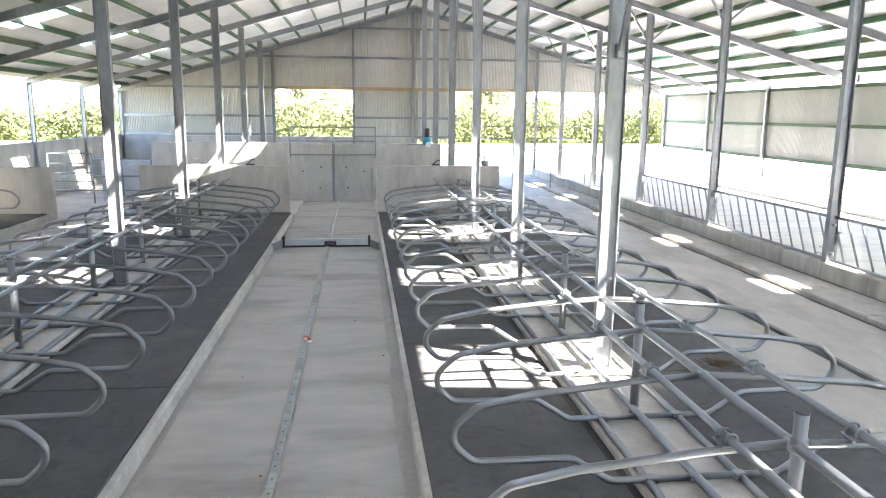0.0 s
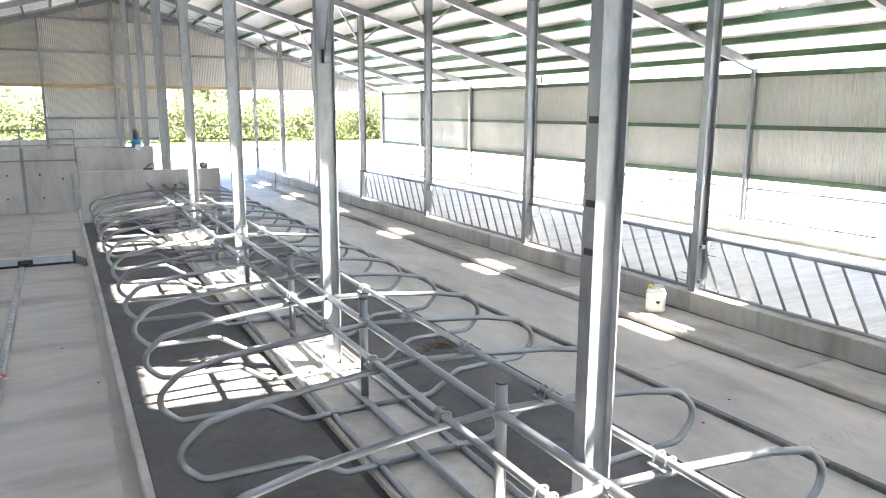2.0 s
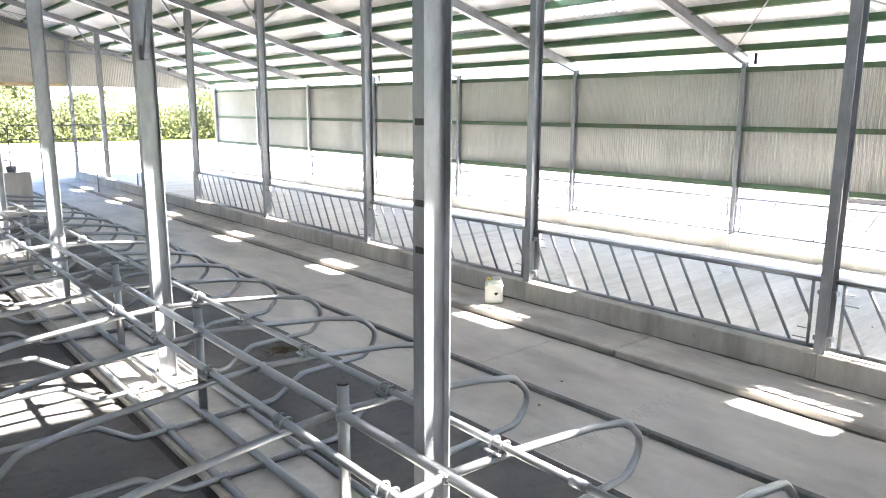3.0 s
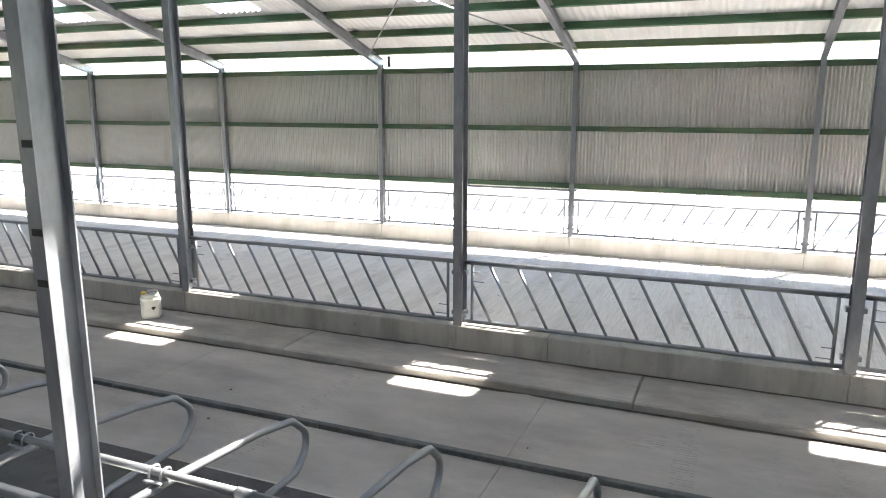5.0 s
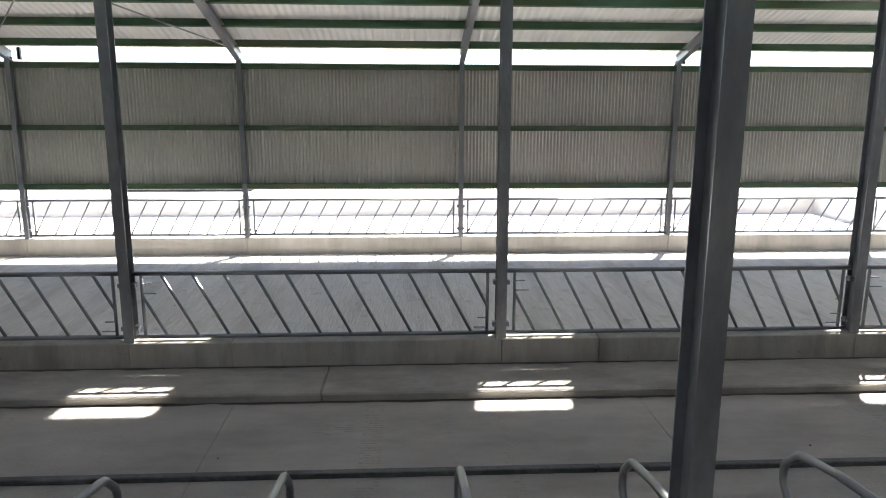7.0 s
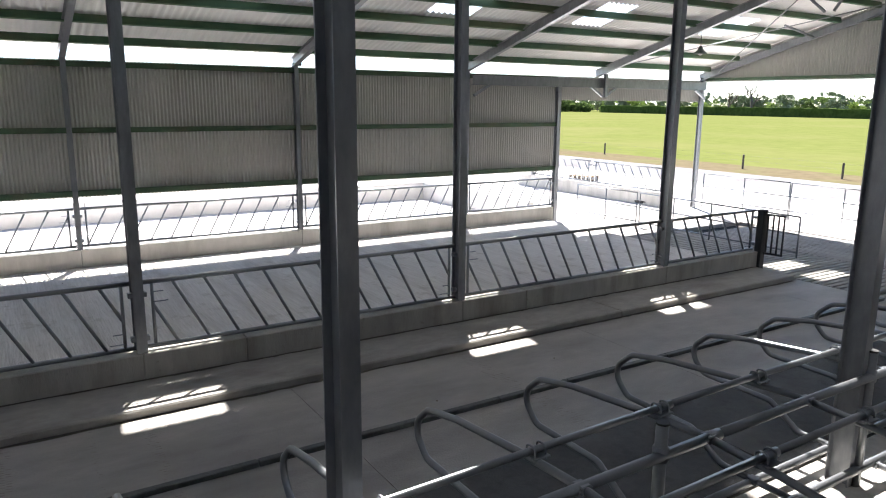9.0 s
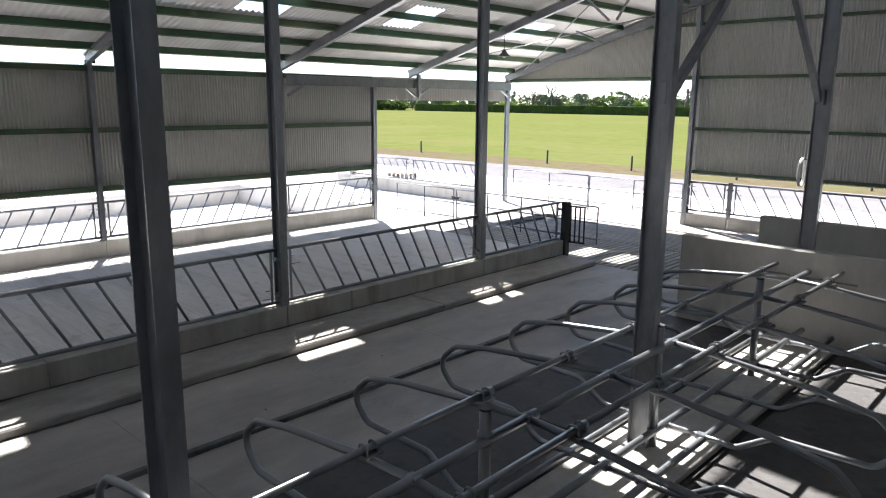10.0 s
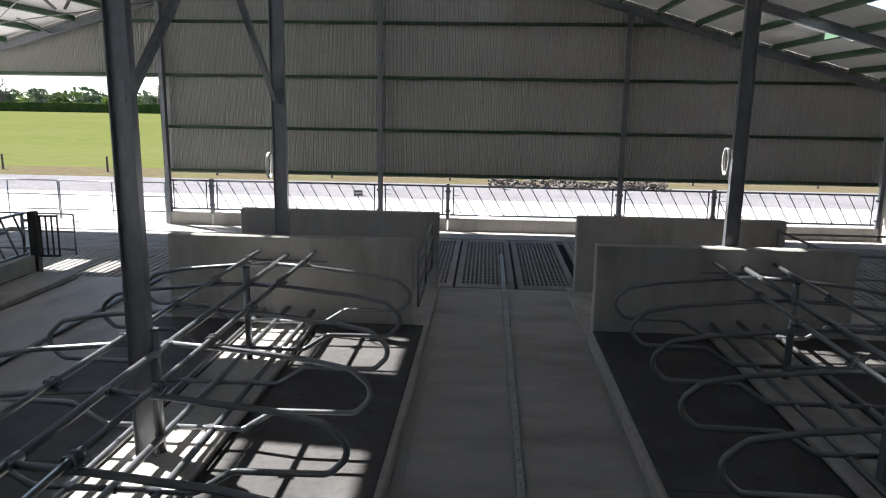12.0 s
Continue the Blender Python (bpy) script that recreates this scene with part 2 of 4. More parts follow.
def bar(a, b, w, h=None, up=(0, 0, 1)):
    """A square bar from a to b, w across and h along up."""
    a, b, h = Vector(a), Vector(b), h or w
    t = (b - a).normalized()
    sx = t.cross(Vector(up)).normalized() * (w / 2)
    sy = sx.cross(t).normalized() * (h / 2)
    vs = [tuple(p + sx * i + sy * j) for p in (a, b) for i, j in ((-1, -1), (1, -1), (1, 1), (-1, 1))]
    return vs, BOXF


def ibeam(a, b, depth, width, up, tf=0.011, tw=0.008):
    """A rolled I section from a to b, its depth along up."""
    a, b = Vector(a), Vector(b)
    t = (b - a).normalized()
    d = Vector(up)
    d = (d - t * d.dot(t)).normalized()
    s = t.cross(d)
    hd, hw = depth / 2, width / 2
    prof = [(-hw, -hd), (hw, -hd), (hw, -hd + tf), (tw / 2, -hd + tf), (tw / 2, hd - tf), (hw, hd - tf), (hw, hd), (-hw, hd), (-hw, hd - tf),
            (-tw / 2, hd - tf), (-tw / 2, -hd + tf), (-hw, -hd + tf)]
    vs = [tuple(p + s * i + d * j) for p in (a, b) for i, j in prof]
    n = len(prof)
    fs = [(k, (k + 1) % n, n + (k + 1) % n, n + k) for k in range(n)]
    fs += [(n - 1 - i for i in range(n)), range(n, 2 * n)]
    return vs, [tuple(f) for f in fs]


def lathe(prof, n=14, at=(0, 0, 0)):
    vs = [(at[0] + r * math.cos(2 * math.pi * k / n), at[1] + r * math.sin(2 * math.pi * k / n), at[2] + z) for r, z in prof for k in range(n)]
    fs = [(i * n + k, i * n + (k + 1) % n, (i + 1) * n + (k + 1) % n, (i + 1) * n + k) for i in range(len(prof) - 1) for k in range(n)]
    fs += [tuple(range(n - 1, -1, -1)), tuple(range(len(vs) - n, len(vs)))]
    return vs, fs


def corrugated(u0, u1, low, high, place, period=0.0762, amp=0.023, sub=6):
    """A corrugated sheet over u0..u1, from low(u) to high(u); place(u, v, w) puts it into the world, w being its depth."""
    n = max(2, round((u1 - u0) / period * sub))
    vs = []
    for i in range(n + 1):
        u = u0 + (u1 - u0) * i / n
        w = amp * math.sin(2 * math.pi * u / period)
        vs += [place(u, low(u), w), place(u, high(u), w)]
    return vs, [(2 * i, 2 * i + 2, 2 * i + 3, 2 * i + 1) for i in range(n)]


# ---- plan ----
FY = [3.34 + 4.8 * k for k in range(-5, 8)]          # frames: -20.66 .. 36.94
SOUTH, NORTH = -20.72, 36.98
XE, XW, XR = 16.0, -11.5, 2.76                       # eaves and ridge
XB, XI, XL = 9.04, 2.82, -4.18                       # barrier posts, inner columns
SLOPE = 0.287


def zs(x):
    """Underside of the roof sheets."""
    return 8.50 - SLOPE * abs(x - XR)


# ---- ground ----
def plate(name, pieces, m, label, cat="floor", smooth=False):
    return tagged(part(name, pieces, M[m], smooth=smooth), label, cat, kind="structure")


plate("ground", [([(-900, -900, -0.12), (900, -900, -0.12), (900, 900, -0.12), (-900, 900, -0.12)], [(0, 1, 2, 3)])], "grass",
      "bright green grazed field reaching to the hedges", "ground")
plate("verge", [box(-60, 70, -38.2, -33.4, -0.3, -0.06), box(-60, 70, 78, 80, -0.3, -0.06)], "verge", "dry tan grass verge along the yard edge", "ground")
plate("gravel_strip", [box(-40, 45, -33.4, -27.6, -0.4, -0.035)], "gravel", "grey gravel strip between the yard and the verge", "gravel")
# Ground out of view on the west, made dark to cut bounced light.
plate("verge", [box(-40, -9, NORTH + 0.1, 78, -0.4, -0.03), box(-40, XW - 0.25, SOUTH - 0.1, NORTH + 0.1, -0.4, -0.03)], "verge", "assumed unseen dry grass beside the closed wall of the shed", "ground")
yard = thing("yard", "pale sunlit concrete yard round the shed", "yard", kind="structure")
for g in (box(-40, 45, -27.6, SOUTH - 0.1, -0.4, -0.02), box(XE + 0.1, 45, SOUTH - 0.1, 78, -0.4, -0.02), box(-9, XE + 0.1, NORTH + 0.1, 78, -0.4, -0.02)):
    part("yard_slab", [g], M["yard"], yard)
plate("floor_1", [box(-2.06, 0.46, -14.0, 26.4, -0.3, 0.0)], "floor", "pale brushed concrete scraper passage between the cubicle rows")
f2 = thing("floor_2", "pale concrete feeding passage with faint tyre marks", "floor", kind="structure")
joints = [-14.0] + [-12.6 + 4.8 * k for k in range(10)] + [NORTH]
for ja, jb in zip(joints, joints[1:]):
    part("floor_slab", [box(4.86, 8.0, ja + 0.003, jb - 0.003, -0.3, 0.0)], M["floor_long"], f2)
plate("floor_3", [box(-9.1, -6.62, -14.0, NORTH, -0.3, 0.0)], "floor", "pale concrete scraper passage beside the wall cubicles")
plate("floor_4", [box(9.12, XE, -14.0, NORTH, -0.3, 0.12)], "feed_floor", "rough tamped concrete feed passage floor")
plate("floor_5", [box(-6.55, 4.86, 26.4, NORTH, -0.3, 0.02)], "floor", "pale concrete floor behind the cross wall")
plate("floor_6", [box(XW, XE, SOUTH - 0.1, -19.4, -0.3, 0.0), box(13.2, XE, -19.4, -14.0, -0.3, 0.0)], "floor", "pale concrete crossing at the gable")
plate("floor_8", [box(XW, -9.1, 22.2, NORTH, -0.3, 0.0), box(XW, -9.1, -14.0, -10.84, -0.3, 0.0)], "floor", "pale concrete floor by the side wall")
# Shallow sheet below the slats; the pit's darkness is put into its colour.
plate("pit", [box(XW, 13.2, -19.4, -14.0, -0.3, -0.10)], "pit", "near-black sheet painted as the dark of the slurry pit")

# ---- portal frames ----
def portal_frame(y, gable, brace):
    f = thing("portal_frame", "galvanised steel portal frame standing across the shed", "frame", "portal frames of the shed", at=(0, y, 0))
    inner = () if gable or -16.5 < y < -15 else ((XI, 0.21, 0.107), (XL, 0.21, 0.107))
    dy = {2: -0.022, 1: 0.004, 0: -0.02}.get(round((y + 6.26) / 4.8), 0)
    for x, d, w in inner:
        base = 1.52 if -11.6 < y < -10.5 else 0.12
        part("column", [ibeam((x, dy, base), (x, dy, zs(x) - 0.36), d, w, (1, 0, 0))], M["galv"], f)
        part("base_plate", [cham(x - 0.17, x + 0.17, dy - 0.14, dy + 0.14, base, base + 0.02, 0.004)], M["galv"], f)
    if gable:
        for x in (XB, XI - 0.14, XL - 0.05):
            part("column", [ibeam((x, 0, 0), (x, 0, zs(x) - 0.36), 0.2, 0.12, (0, 1, 0))], M["galv"], f)
    elif not -16.5 < y < -15:
        part("column", [ibeam((XB, 0, 0.30), (XB, 0, zs(XB) - 0.36), 0.203, 0.13, (1, 0, 0))], M["galv"], f)
    if not -16.5 < y < -15:
        part("column", [ibeam((XE, 0, 0), (XE, 0, zs(XE) - 0.30), 0.152, 0.10, (1, 0, 0))], M["galv"], f)
    part("column", [ibeam((XW, 0, 0), (XW, 0, zs(XW) - 0.30), 0.152, 0.10, (1, 0, 0))], M["galv"], f)
    for x0, x1 in ((XE + 0.12, XR), (XW - 0.12, XR)):
        part("rafter", [ibeam((x0, 0, zs(x0) - 0.26), (x1, 0, zs(x1) - 0.26), 0.21, 0.125, (0, 0, 1))], M["galv"], f)
    if not gable:
        for x, s in ((XB, 1), (XB, -1)):
            x1 = x + s * 0.75
            part("brace", [bar((x + s * 0.1, 0, zs(x) - 1.15), (x1, 0, zs(x1) - 0.38), 0.05, 0.05)], M["galv"], f)
    if round((y - 8.14) / 4.8) % 3 == 0 and not gable:
        part("gutter_outlet", [cham(XE + 0.10, XE + 0.18, -0.20, -0.13, 4.34, 4.60, 0.008)], M["black"], f, "short black gutter outlet")
    if 3 < y < 4:
        for z in (3.24, 2.77, 2.49):
            part("paint_mark", [box(XI - 0.107, XI - 0.1035, dy - 0.051, dy + 0.03, z - 0.02, z + 0.02)], M["dark_steel"], f, "dark painted cutting mark")
    for x in (XI,):
        for s in brace:
            part("brace", [bar((x + 0.04 * s, s * 0.06, 3.66), (x + 0.04 * s, s * 4.70, 7.80), 0.075, 0.075) if y < 0 else bar((x, s * 0.08, 3.9), (x, s * 1.75, zs(x) - 0.3), 0.05, 0.05)], M["galv"], f, "angle bracing bar")
            part("gusset", [cham(x - 0.035, x + 0.035, min(s * 0.01, s * 0.10), max(s * 0.01, s * 0.10), 3.60 if y < 0 else 3.82, 3.80 if y < 0 else 3.97, 0.004)], M["galv"], f)
    return f


BRACED = {2: (1,), 3: (-1,), 5: (1,), 6: (-1,), 8: (1,), 9: (-1,)}
for k, y in enumerate(FY):
    portal_frame(y, k in (0, 12), BRACED.get(k, ()))

# ---- roof: sheets, rooflights and purlins ----
roof = thing("roof", "pale corrugated roof sheets on green treated purlins", "roof", kind="structure")
PUR = [15.74 - 1.05 * k for k in range(13)]
# rooflights: (x0, x1, half width, centres along the shed)
EAST_LIGHTS = [0.62 + 4.8 * k for k in range(-1, 7)] + [-8.83, -12.85, -17.5]
RIGHT_ROWS = [(12.18, 12.62, 0.54, EAST_LIGHTS), (12.95, 13.43, 0.54, EAST_LIGHTS),
              (6.35, 8.50, 0.72, [5.26 + 4.8 * k for k in range(-3, 3)] + [-12.7, -17.5])]
LEFT_ROWS = [(-8.70, -7.00, 0.52, [0.47 + 4.8 * k for k in range(-3, 7)] + [-17.1]), (-0.70, 1.50, 0.62, [0.72 + 4.8 * k for k in range(-4, 5)] + [24.25])]


def slope_sheet(x0, x1, y0, y1):
    return corrugated(y0, y1, lambda u: x0, lambda u: x1, lambda u, v, w: (v, u, zs(v) + w), 0.146, 0.024, 4)


solid, lights = [], []
for rows, x_end in ((RIGHT_ROWS, XE + 0.35), (LEFT_ROWS, XW - 0.35)):
    cuts = sorted([XR, x_end] + [v for r in rows for v in r[:2]])
    for a, b in zip(cuts, cuts[1:]):
        row = [r for r in rows if (r[0], r[1]) == (a, b)]
        ys = [SOUTH - 0.3]
        for yc in sorted(row[0][3]) if row else ():
            ys += [yc - row[0][2], yc + row[0][2]]
        ys.append(NORTH + 0.3)
        for i, (p, q) in enumerate(zip(ys, ys[1:])):
            (lights if i % 2 else solid).append(slope_sheet(a, b, p, q))
part("sheets", solid, M["roof"], roof, smooth=True)
for g in lights:
    part("rooflight", [g], M["skylight"], roof, "translucent rooflight sheet", smooth=True)
ridge = [([(XR - 0.3, SOUTH - 0.3, zs(XR - 0.3) + 0.05), (XR - 0.3, NORTH + 0.3, zs(XR - 0.3) + 0.05), (XR, NORTH + 0.3, 8.60), (XR, SOUTH - 0.3, 8.60),
           (XR + 0.3, NORTH + 0.3, zs(XR + 0.3) + 0.05), (XR + 0.3, SOUTH - 0.3, zs(XR + 0.3) + 0.05)], [(0, 1, 2, 3), (3, 2, 4, 5)])]
part("ridge_cap", ridge, M["roof"], roof)
pur_mesh = geo_mesh("purlin", [cham(-0.035, 0.035, -2.397, 2.397, -0.15, 0.0, 0.004)], M["purlin"])
for sgn in (1, -1):
    for px in PUR + ([PUR[0] + 0.85] if sgn < 0 else []):
        x = px if sgn > 0 else 2 * XR - px
        for y0, y1 in zip(FY, FY[1:]):
            o = part("purlin", pur_mesh, None, roof)
            o.matrix_basis = pose(x, (y0 + y1) / 2, zs(x) - 0.026, 0, math.degrees(math.atan(SLOPE)) * sgn, 0)


# ---- walls ----
def wall_thing(name, label):
    return thing(name, label, "wall", kind="structure")


def sheet_wall(parent, u0, u1, low, high, place, width=0.9906):
    n = max(1, round((u1 - u0) / width))
    for i in range(n):
        a, b = u0 + (u1 - u0) * i / n, u0 + (u1 - u0) * (i + 1) / n
        part("cladding_sheet", [corrugated(a, b + 0.03, low, high, place)], M["sheet"], parent, smooth=True)


def rail_line(parent, a, b, name="sheeting_rail", key="rail_timber", deep=0.11):
    part(name, [bar(a, b, 0.07, deep)], M[key], parent)


def on_x(x, s=1):
    return lambda u, v, w: (x + s * w, u, v)


def on_y(y, s=1):
    return lambda u, v, w: (u, y + s * w, v)


east = wall_thing("wall_east", "grey corrugated steel side wall with open gaps above and below")
XO = XE + 0.13
sheet_wall(east, -14.3, NORTH, lambda u: 1.55, lambda u: 4.31, on_x(XO))
sheet_wall(east, SOUTH, -14.33, lambda u: 3.62, lambda u: 4.31, on_x(XO))
for z in (1.64, 2.92, 4.23):
    for y0, y1 in zip(FY[1:], FY[2:]):
        rail_line(east, (XO - 0.06, max(y0, -14.3) + 0.005, z), (XO - 0.06, y1 - 0.005, z))
part("corner_post", [ibeam((XE, -14.3, 0), (XE, -14.3, 4.1), 0.152, 0.12, (1, 0, 0))], M["galv"], east)
part("lintel_beam", [ibeam((XE - 0.22, -20.6, 4.12), (XE - 0.22, -11.1, 4.12), 0.26, 0.14, (0, 0, 1))], M["galv"], east, "galvanised steel beam over the side opening")
part("stub", [ibeam((XE - 0.32, -15.86, 3.72), (XE - 0.32, -15.86, 4.40), 0.10, 0.1, (1, 0, 0))], M["galv"], east)
for s in (-1, 1):
    part("brace", [bar((XE - 0.26, -15.86 + s * 0.06, 3.74), (XE - 0.26, -15.86 + s * 0.5, 4.0), 0.06)], M["galv"], east)
part("brace", [bar((XE - 0.22, -20.55, 3.72), (XE - 0.22, -20.05, 4.0), 0.07)], M["galv"], east)
part("brace", [bar((XE - 0.22, -11.15, 3.72), (XE - 0.22, -11.65, 4.0), 0.07)], M["galv"], east)
for y0, y1 in zip([-14.2] + FY[2:], FY[2:]):
    part("plinth_wall", [cham(XE - 0.1, XE + 0.12, y0 + 0.003, y1 - 0.003, -0.3, 0.49, 0.012)], M["wall_conc"], east)

south = wall_thing("wall_south", "grey corrugated steel gable wall raised above a feed barrier")
sheet_wall(south, XW, XB, lambda u: 1.52, lambda u: zs(u) - 0.02, on_y(SOUTH - 0.13))
sheet_wall(south, XB + 0.03, XE + 0.1, lambda u: 4.27, lambda u: zs(u) - 0.02, on_y(SOUTH - 0.13))
for z in (1.60, 2.87, 4.35, 5.85, 7.3):
    x0 = max(XW + 0.1, XR - (8.3 - z) / SLOPE)
    x1 = min(XB if z < 4.2 else XE, XR + (8.3 - z) / SLOPE)
    if x1 - x0 > 1:
        rail_line(south, (x0, SOUTH - 0.07, z), (x1, SOUTH - 0.07, z), deep=0.085)
for a, b in ((-4.25, 0.68), (0.72, 7.7), (7.76, 9.16), (-6.9, -4.30), (XW, -6.95)):
    part("plinth_wall", [cham(a, b, SOUTH - 0.05, SOUTH + 0.13, -0.3, 0.37, 0.012)], M["wall_conc"], south)

north = wall_thing("wall_north", "pale corrugated gable wall with large openings to daylight")
nl = lambda u: 4.33
sheet_wall(north, XW, -4.2, lambda u: 2.0, lambda u: zs(u) - 0.02, on_y(NORTH + 0.13))
sheet_wall(north, -4.17, -0.28, nl, lambda u: zs(u) - 0.02, on_y(NORTH + 0.13))
sheet_wall(north, -0.25, 4.84, lambda u: 1.9, lambda u: zs(u) - 0.02, on_y(NORTH + 0.13))
sheet_wall(north, 4.87, XE + 0.1, nl, lambda u: zs(u) - 0.02, on_y(NORTH + 0.13))
for z in (5.88, 7.3):
    rail_line(north, (XR - (8.3 - z) / SLOPE, NORTH + 0.07, z), (XR + (8.3 - z) / SLOPE, NORTH + 0.07, z), key="galv")
part("lintel_board", [bar((-4.2, NORTH + 0.06, 4.38), (8.9, NORTH + 0.06, 4.38), 0.06, 0.16)], M["timber"], north, "raw brown timber lintel board")
for x0, x1, z in ((-11.4, -4.2, 4.38), (-11.4, -4.2, 3.0), (-11.4, -4.2, 2.1), (-0.25, 4.84, 2.95), (-0.25, 4.84, 2.0)):
    rail_line(north, (x0, NORTH + 0.07, z), (x1, NORTH + 0.07, z), key="galv")
for x in (-4.25, -0.3, 4.8):
    part("jamb_post", [ibeam((x, NORTH - 0.04, 0), (x, NORTH - 0.04, zs(x) - 0.3), 0.15, 0.1, (0, 1, 0))], M["galv"], north)
part("plinth_wall", [cham(XW, 2.9, NORTH - 0.02, NORTH + 0.2, -0.3, 2.0, 0.012)], M["wall_conc"], north)

west = wall_thing("wall_west", "concrete side wall open at one end, with added unseen cladding above")
for y0, y1 in zip(FY, FY[1:]):
    part("wall_panel", [cham(XW - 0.25, XW - 0.05, y0 + 0.003, y1 - 0.003, -0.3, 2.05, 0.012)], M["wall_conc"], west)

# Unseen cladding and rails, added to keep daylight out on the west.
sheet_wall(west, SOUTH, 22.54, lambda u: 1.95, lambda u: zs(XW - 0.2) - 0.03, on_x(XW - 0.2))
for z in (2.12, 3.9):
    for y0, y1 in zip(FY[:9], FY[1:10]):
        rail_line(west, (XW - 0.12, y0 + 0.005, z), (XW - 0.12, y1 - 0.005, z))

# ---- cross walls of cast concrete ----
def conc_wall(x0, x1, y0, y1, z0, z1, label):
    return tagged(part("concrete_wall", [cham(x0, x1, y0, y1, z0, z1, 0.018)], M["wall_conc"]), label, "wall", "cast concrete cross walls", "structure")


conc_wall(0.70, 4.62, -11.04 - 0.0, -10.84, 0, 1.56, "cast concrete end wall behind the cubicles")
conc_wall(-6.02, -2.12, -11.04, -10.84, 0, 1.56, "cast concrete end wall behind the cubicles")
conc_wall(0.49, 4.43, -13.9, -13.7, 0, 1.56, "cast concrete wall beside the slatted crossing")
conc_wall(-6.1, -2.17, -13.9, -13.7, 0, 1.56, "cast concrete wall beside the slatted crossing")
conc_wall(0.5, 4.30, 22.2, 22.4, 0, 1.62, "cast concrete end wall behind the cubicles")
conc_wall(XW, -8.95, 22.2, 22.4, 0, 1.55, "cast concrete end wall behind the cubicles")
conc_wall(-6.5, -2.16, 22.2, 22.4, 0, 1.62, "cast concrete end wall behind the cubicles")
conc_wall(-7.3, -2.5, 26.5, 26.72, 0, 2.11, "tall cast concrete cross wall closing the passage")
conc_wall(0.58, 2.95, 26.5, 26.72, 0, 2.11, "tall cast concrete cross wall closing the passage")
plate("floor_7", [box(0.48, 4.86, -14.0, -11.04, -0.3, 0.06), box(-6.62, -2.06, -14.0, -11.04, -0.3, 0.06), box(0.48, 4.86, 22.3, NORTH, -0.3, 0.06),
                  box(-6.62, -2.06, 22.3, 26.4, -0.3, 0.06)], "kerb", "concrete apron between the cross walls")
nib = wall_thing("feed_wall", "low cast concrete feed wall with joints and damp marks")
for y0, y1 in zip([-13.95] + FY[2:], FY[2:]):
    m = (y0 + y1) / 2 + 1.1
    for a, b in ((y0, m), (m, y1)) if y1 - y0 > 4 else ((y0, y1),):
        part("wall_panel", [cham(8.90, 9.13, a + 0.002, b - 0.002, -0.3, 0.43, 0.012)], M["feed_wall"], nib)
step = thing("feed_step", "low concrete standing step along the feed wall", "step", kind="structure")
ys = [-13.9, -8.9, -3.9, 0.80, 5.6, 10.4, 15.2, 20.0, 24.8, 29.6, 36.9]
for a, b in zip(ys, ys[1:]):
    part("step_slab", [cham(7.98, 8.897, a + 0.004, b - 0.004, -0.3, 0.10, 0.02)], M["step_conc"], step)

# ---- cubicle beds ----
def bed(x0, x1, pl0, pl1, y0, y1, label):
    b = thing("cubicle_bed", label, "cubicle bed", "raised cubicle beds", "structure")
    part("slab", [cham(x0, x1, y0, y1, -0.3, 0.165, 0.012)], M["kerb"], b)
    part("head_strip", [cham(pl0, pl1, y0 + 0.01, y1 - 0.01, 0.16, 0.235, 0.012)], M["kerb"], b, "bare concrete head strip")
    for a, c in ((pl0 - 0.088, pl0 - 0.002), (pl1 + 0.002, pl1 + 0.058)):
        part("gap_dirt", [box(a, c, y0 + 0.012, y1 - 0.012, 0.16, 0.170)], M["gap_dirt"], b, "dark strip in the gap beside the head strip")
    for a, c in ((x0 + 0.07, pl0 - 0.09), (pl1 + 0.06, x1 - 0.07)):
        if c - a < 0.5:
            continue
        n = round((y1 - y0) / 1.2 / 4)
        for i in range(n):
            p, q = y0 + (y1 - y0) * i / n, y0 + (y1 - y0) * (i + 1) / n
            part("rubber_mat", [cham(a, c, p + 0.004, q - 0.004, 0.16, 0.195, 0.01)], M["rubber"], b, "dark grey rubber cow mat")
    return b


Y0B, Y1B = -10.84, 22.2
bed(0.46, 4.86, 2.23, 3.15, Y0B, Y1B, "raised double cubicle bed with dark rubber mats")
bed(-6.62, -2.06, -4.80, -3.88, Y0B, Y1B, "raised double cubicle bed with dark rubber mats")
bed(XW - 0.05, -9.1, XW - 0.05, XW + 0.3, Y0B, Y1B, "raised cubicle bed against the side wall with dark mats")


# ---- cubicle dividers ----
TUBE = 0.030
HALF = [(0.0, 1.165), (0.55, 1.135), (1.40, 1.05), (1.83, 0.965), (2.01, 0.80), (2.01, 0.66), (1.86, 0.51), (1.05, 0.50), (0.72, 0.285), (0.0, 0.285)]


def half_path(s):
    top = [(s * x, 0, z) for x, z in HALF]
    return fillet(top, 0.16, 5)


def clamp(x, y, z, r=0.042):
    return [cham(x - 0.05, x + 0.05, y - r, y + r, z - 0.03, z + 0.03, 0.008)]


def rail_clamp(x, d):
    """Saddle plate and two U-bolts where a neck rail crosses a divider."""
    c = part("clamp", [cham(x - 0.075, x + 0.075, -0.07, 0.07, 1.188, 1.199, 0.003)], M["galv"], d)
    for y in (-0.045, 0.045):
        part("bolt", [tube(fillet([(x - 0.045, y, 1.165), (x - 0.045, y, 1.262), (x + 0.045, y, 1.262), (x + 0.045, y, 1.165)], 0.035, 3), 0.008, 6)], M["galv_tube"], c)
        for dx in (-0.045, 0.045):
            part("nut", [tube([(x + dx, y, 1.172), (x + dx, y, 1.187)], 0.016, 6)], M["galv"], c)


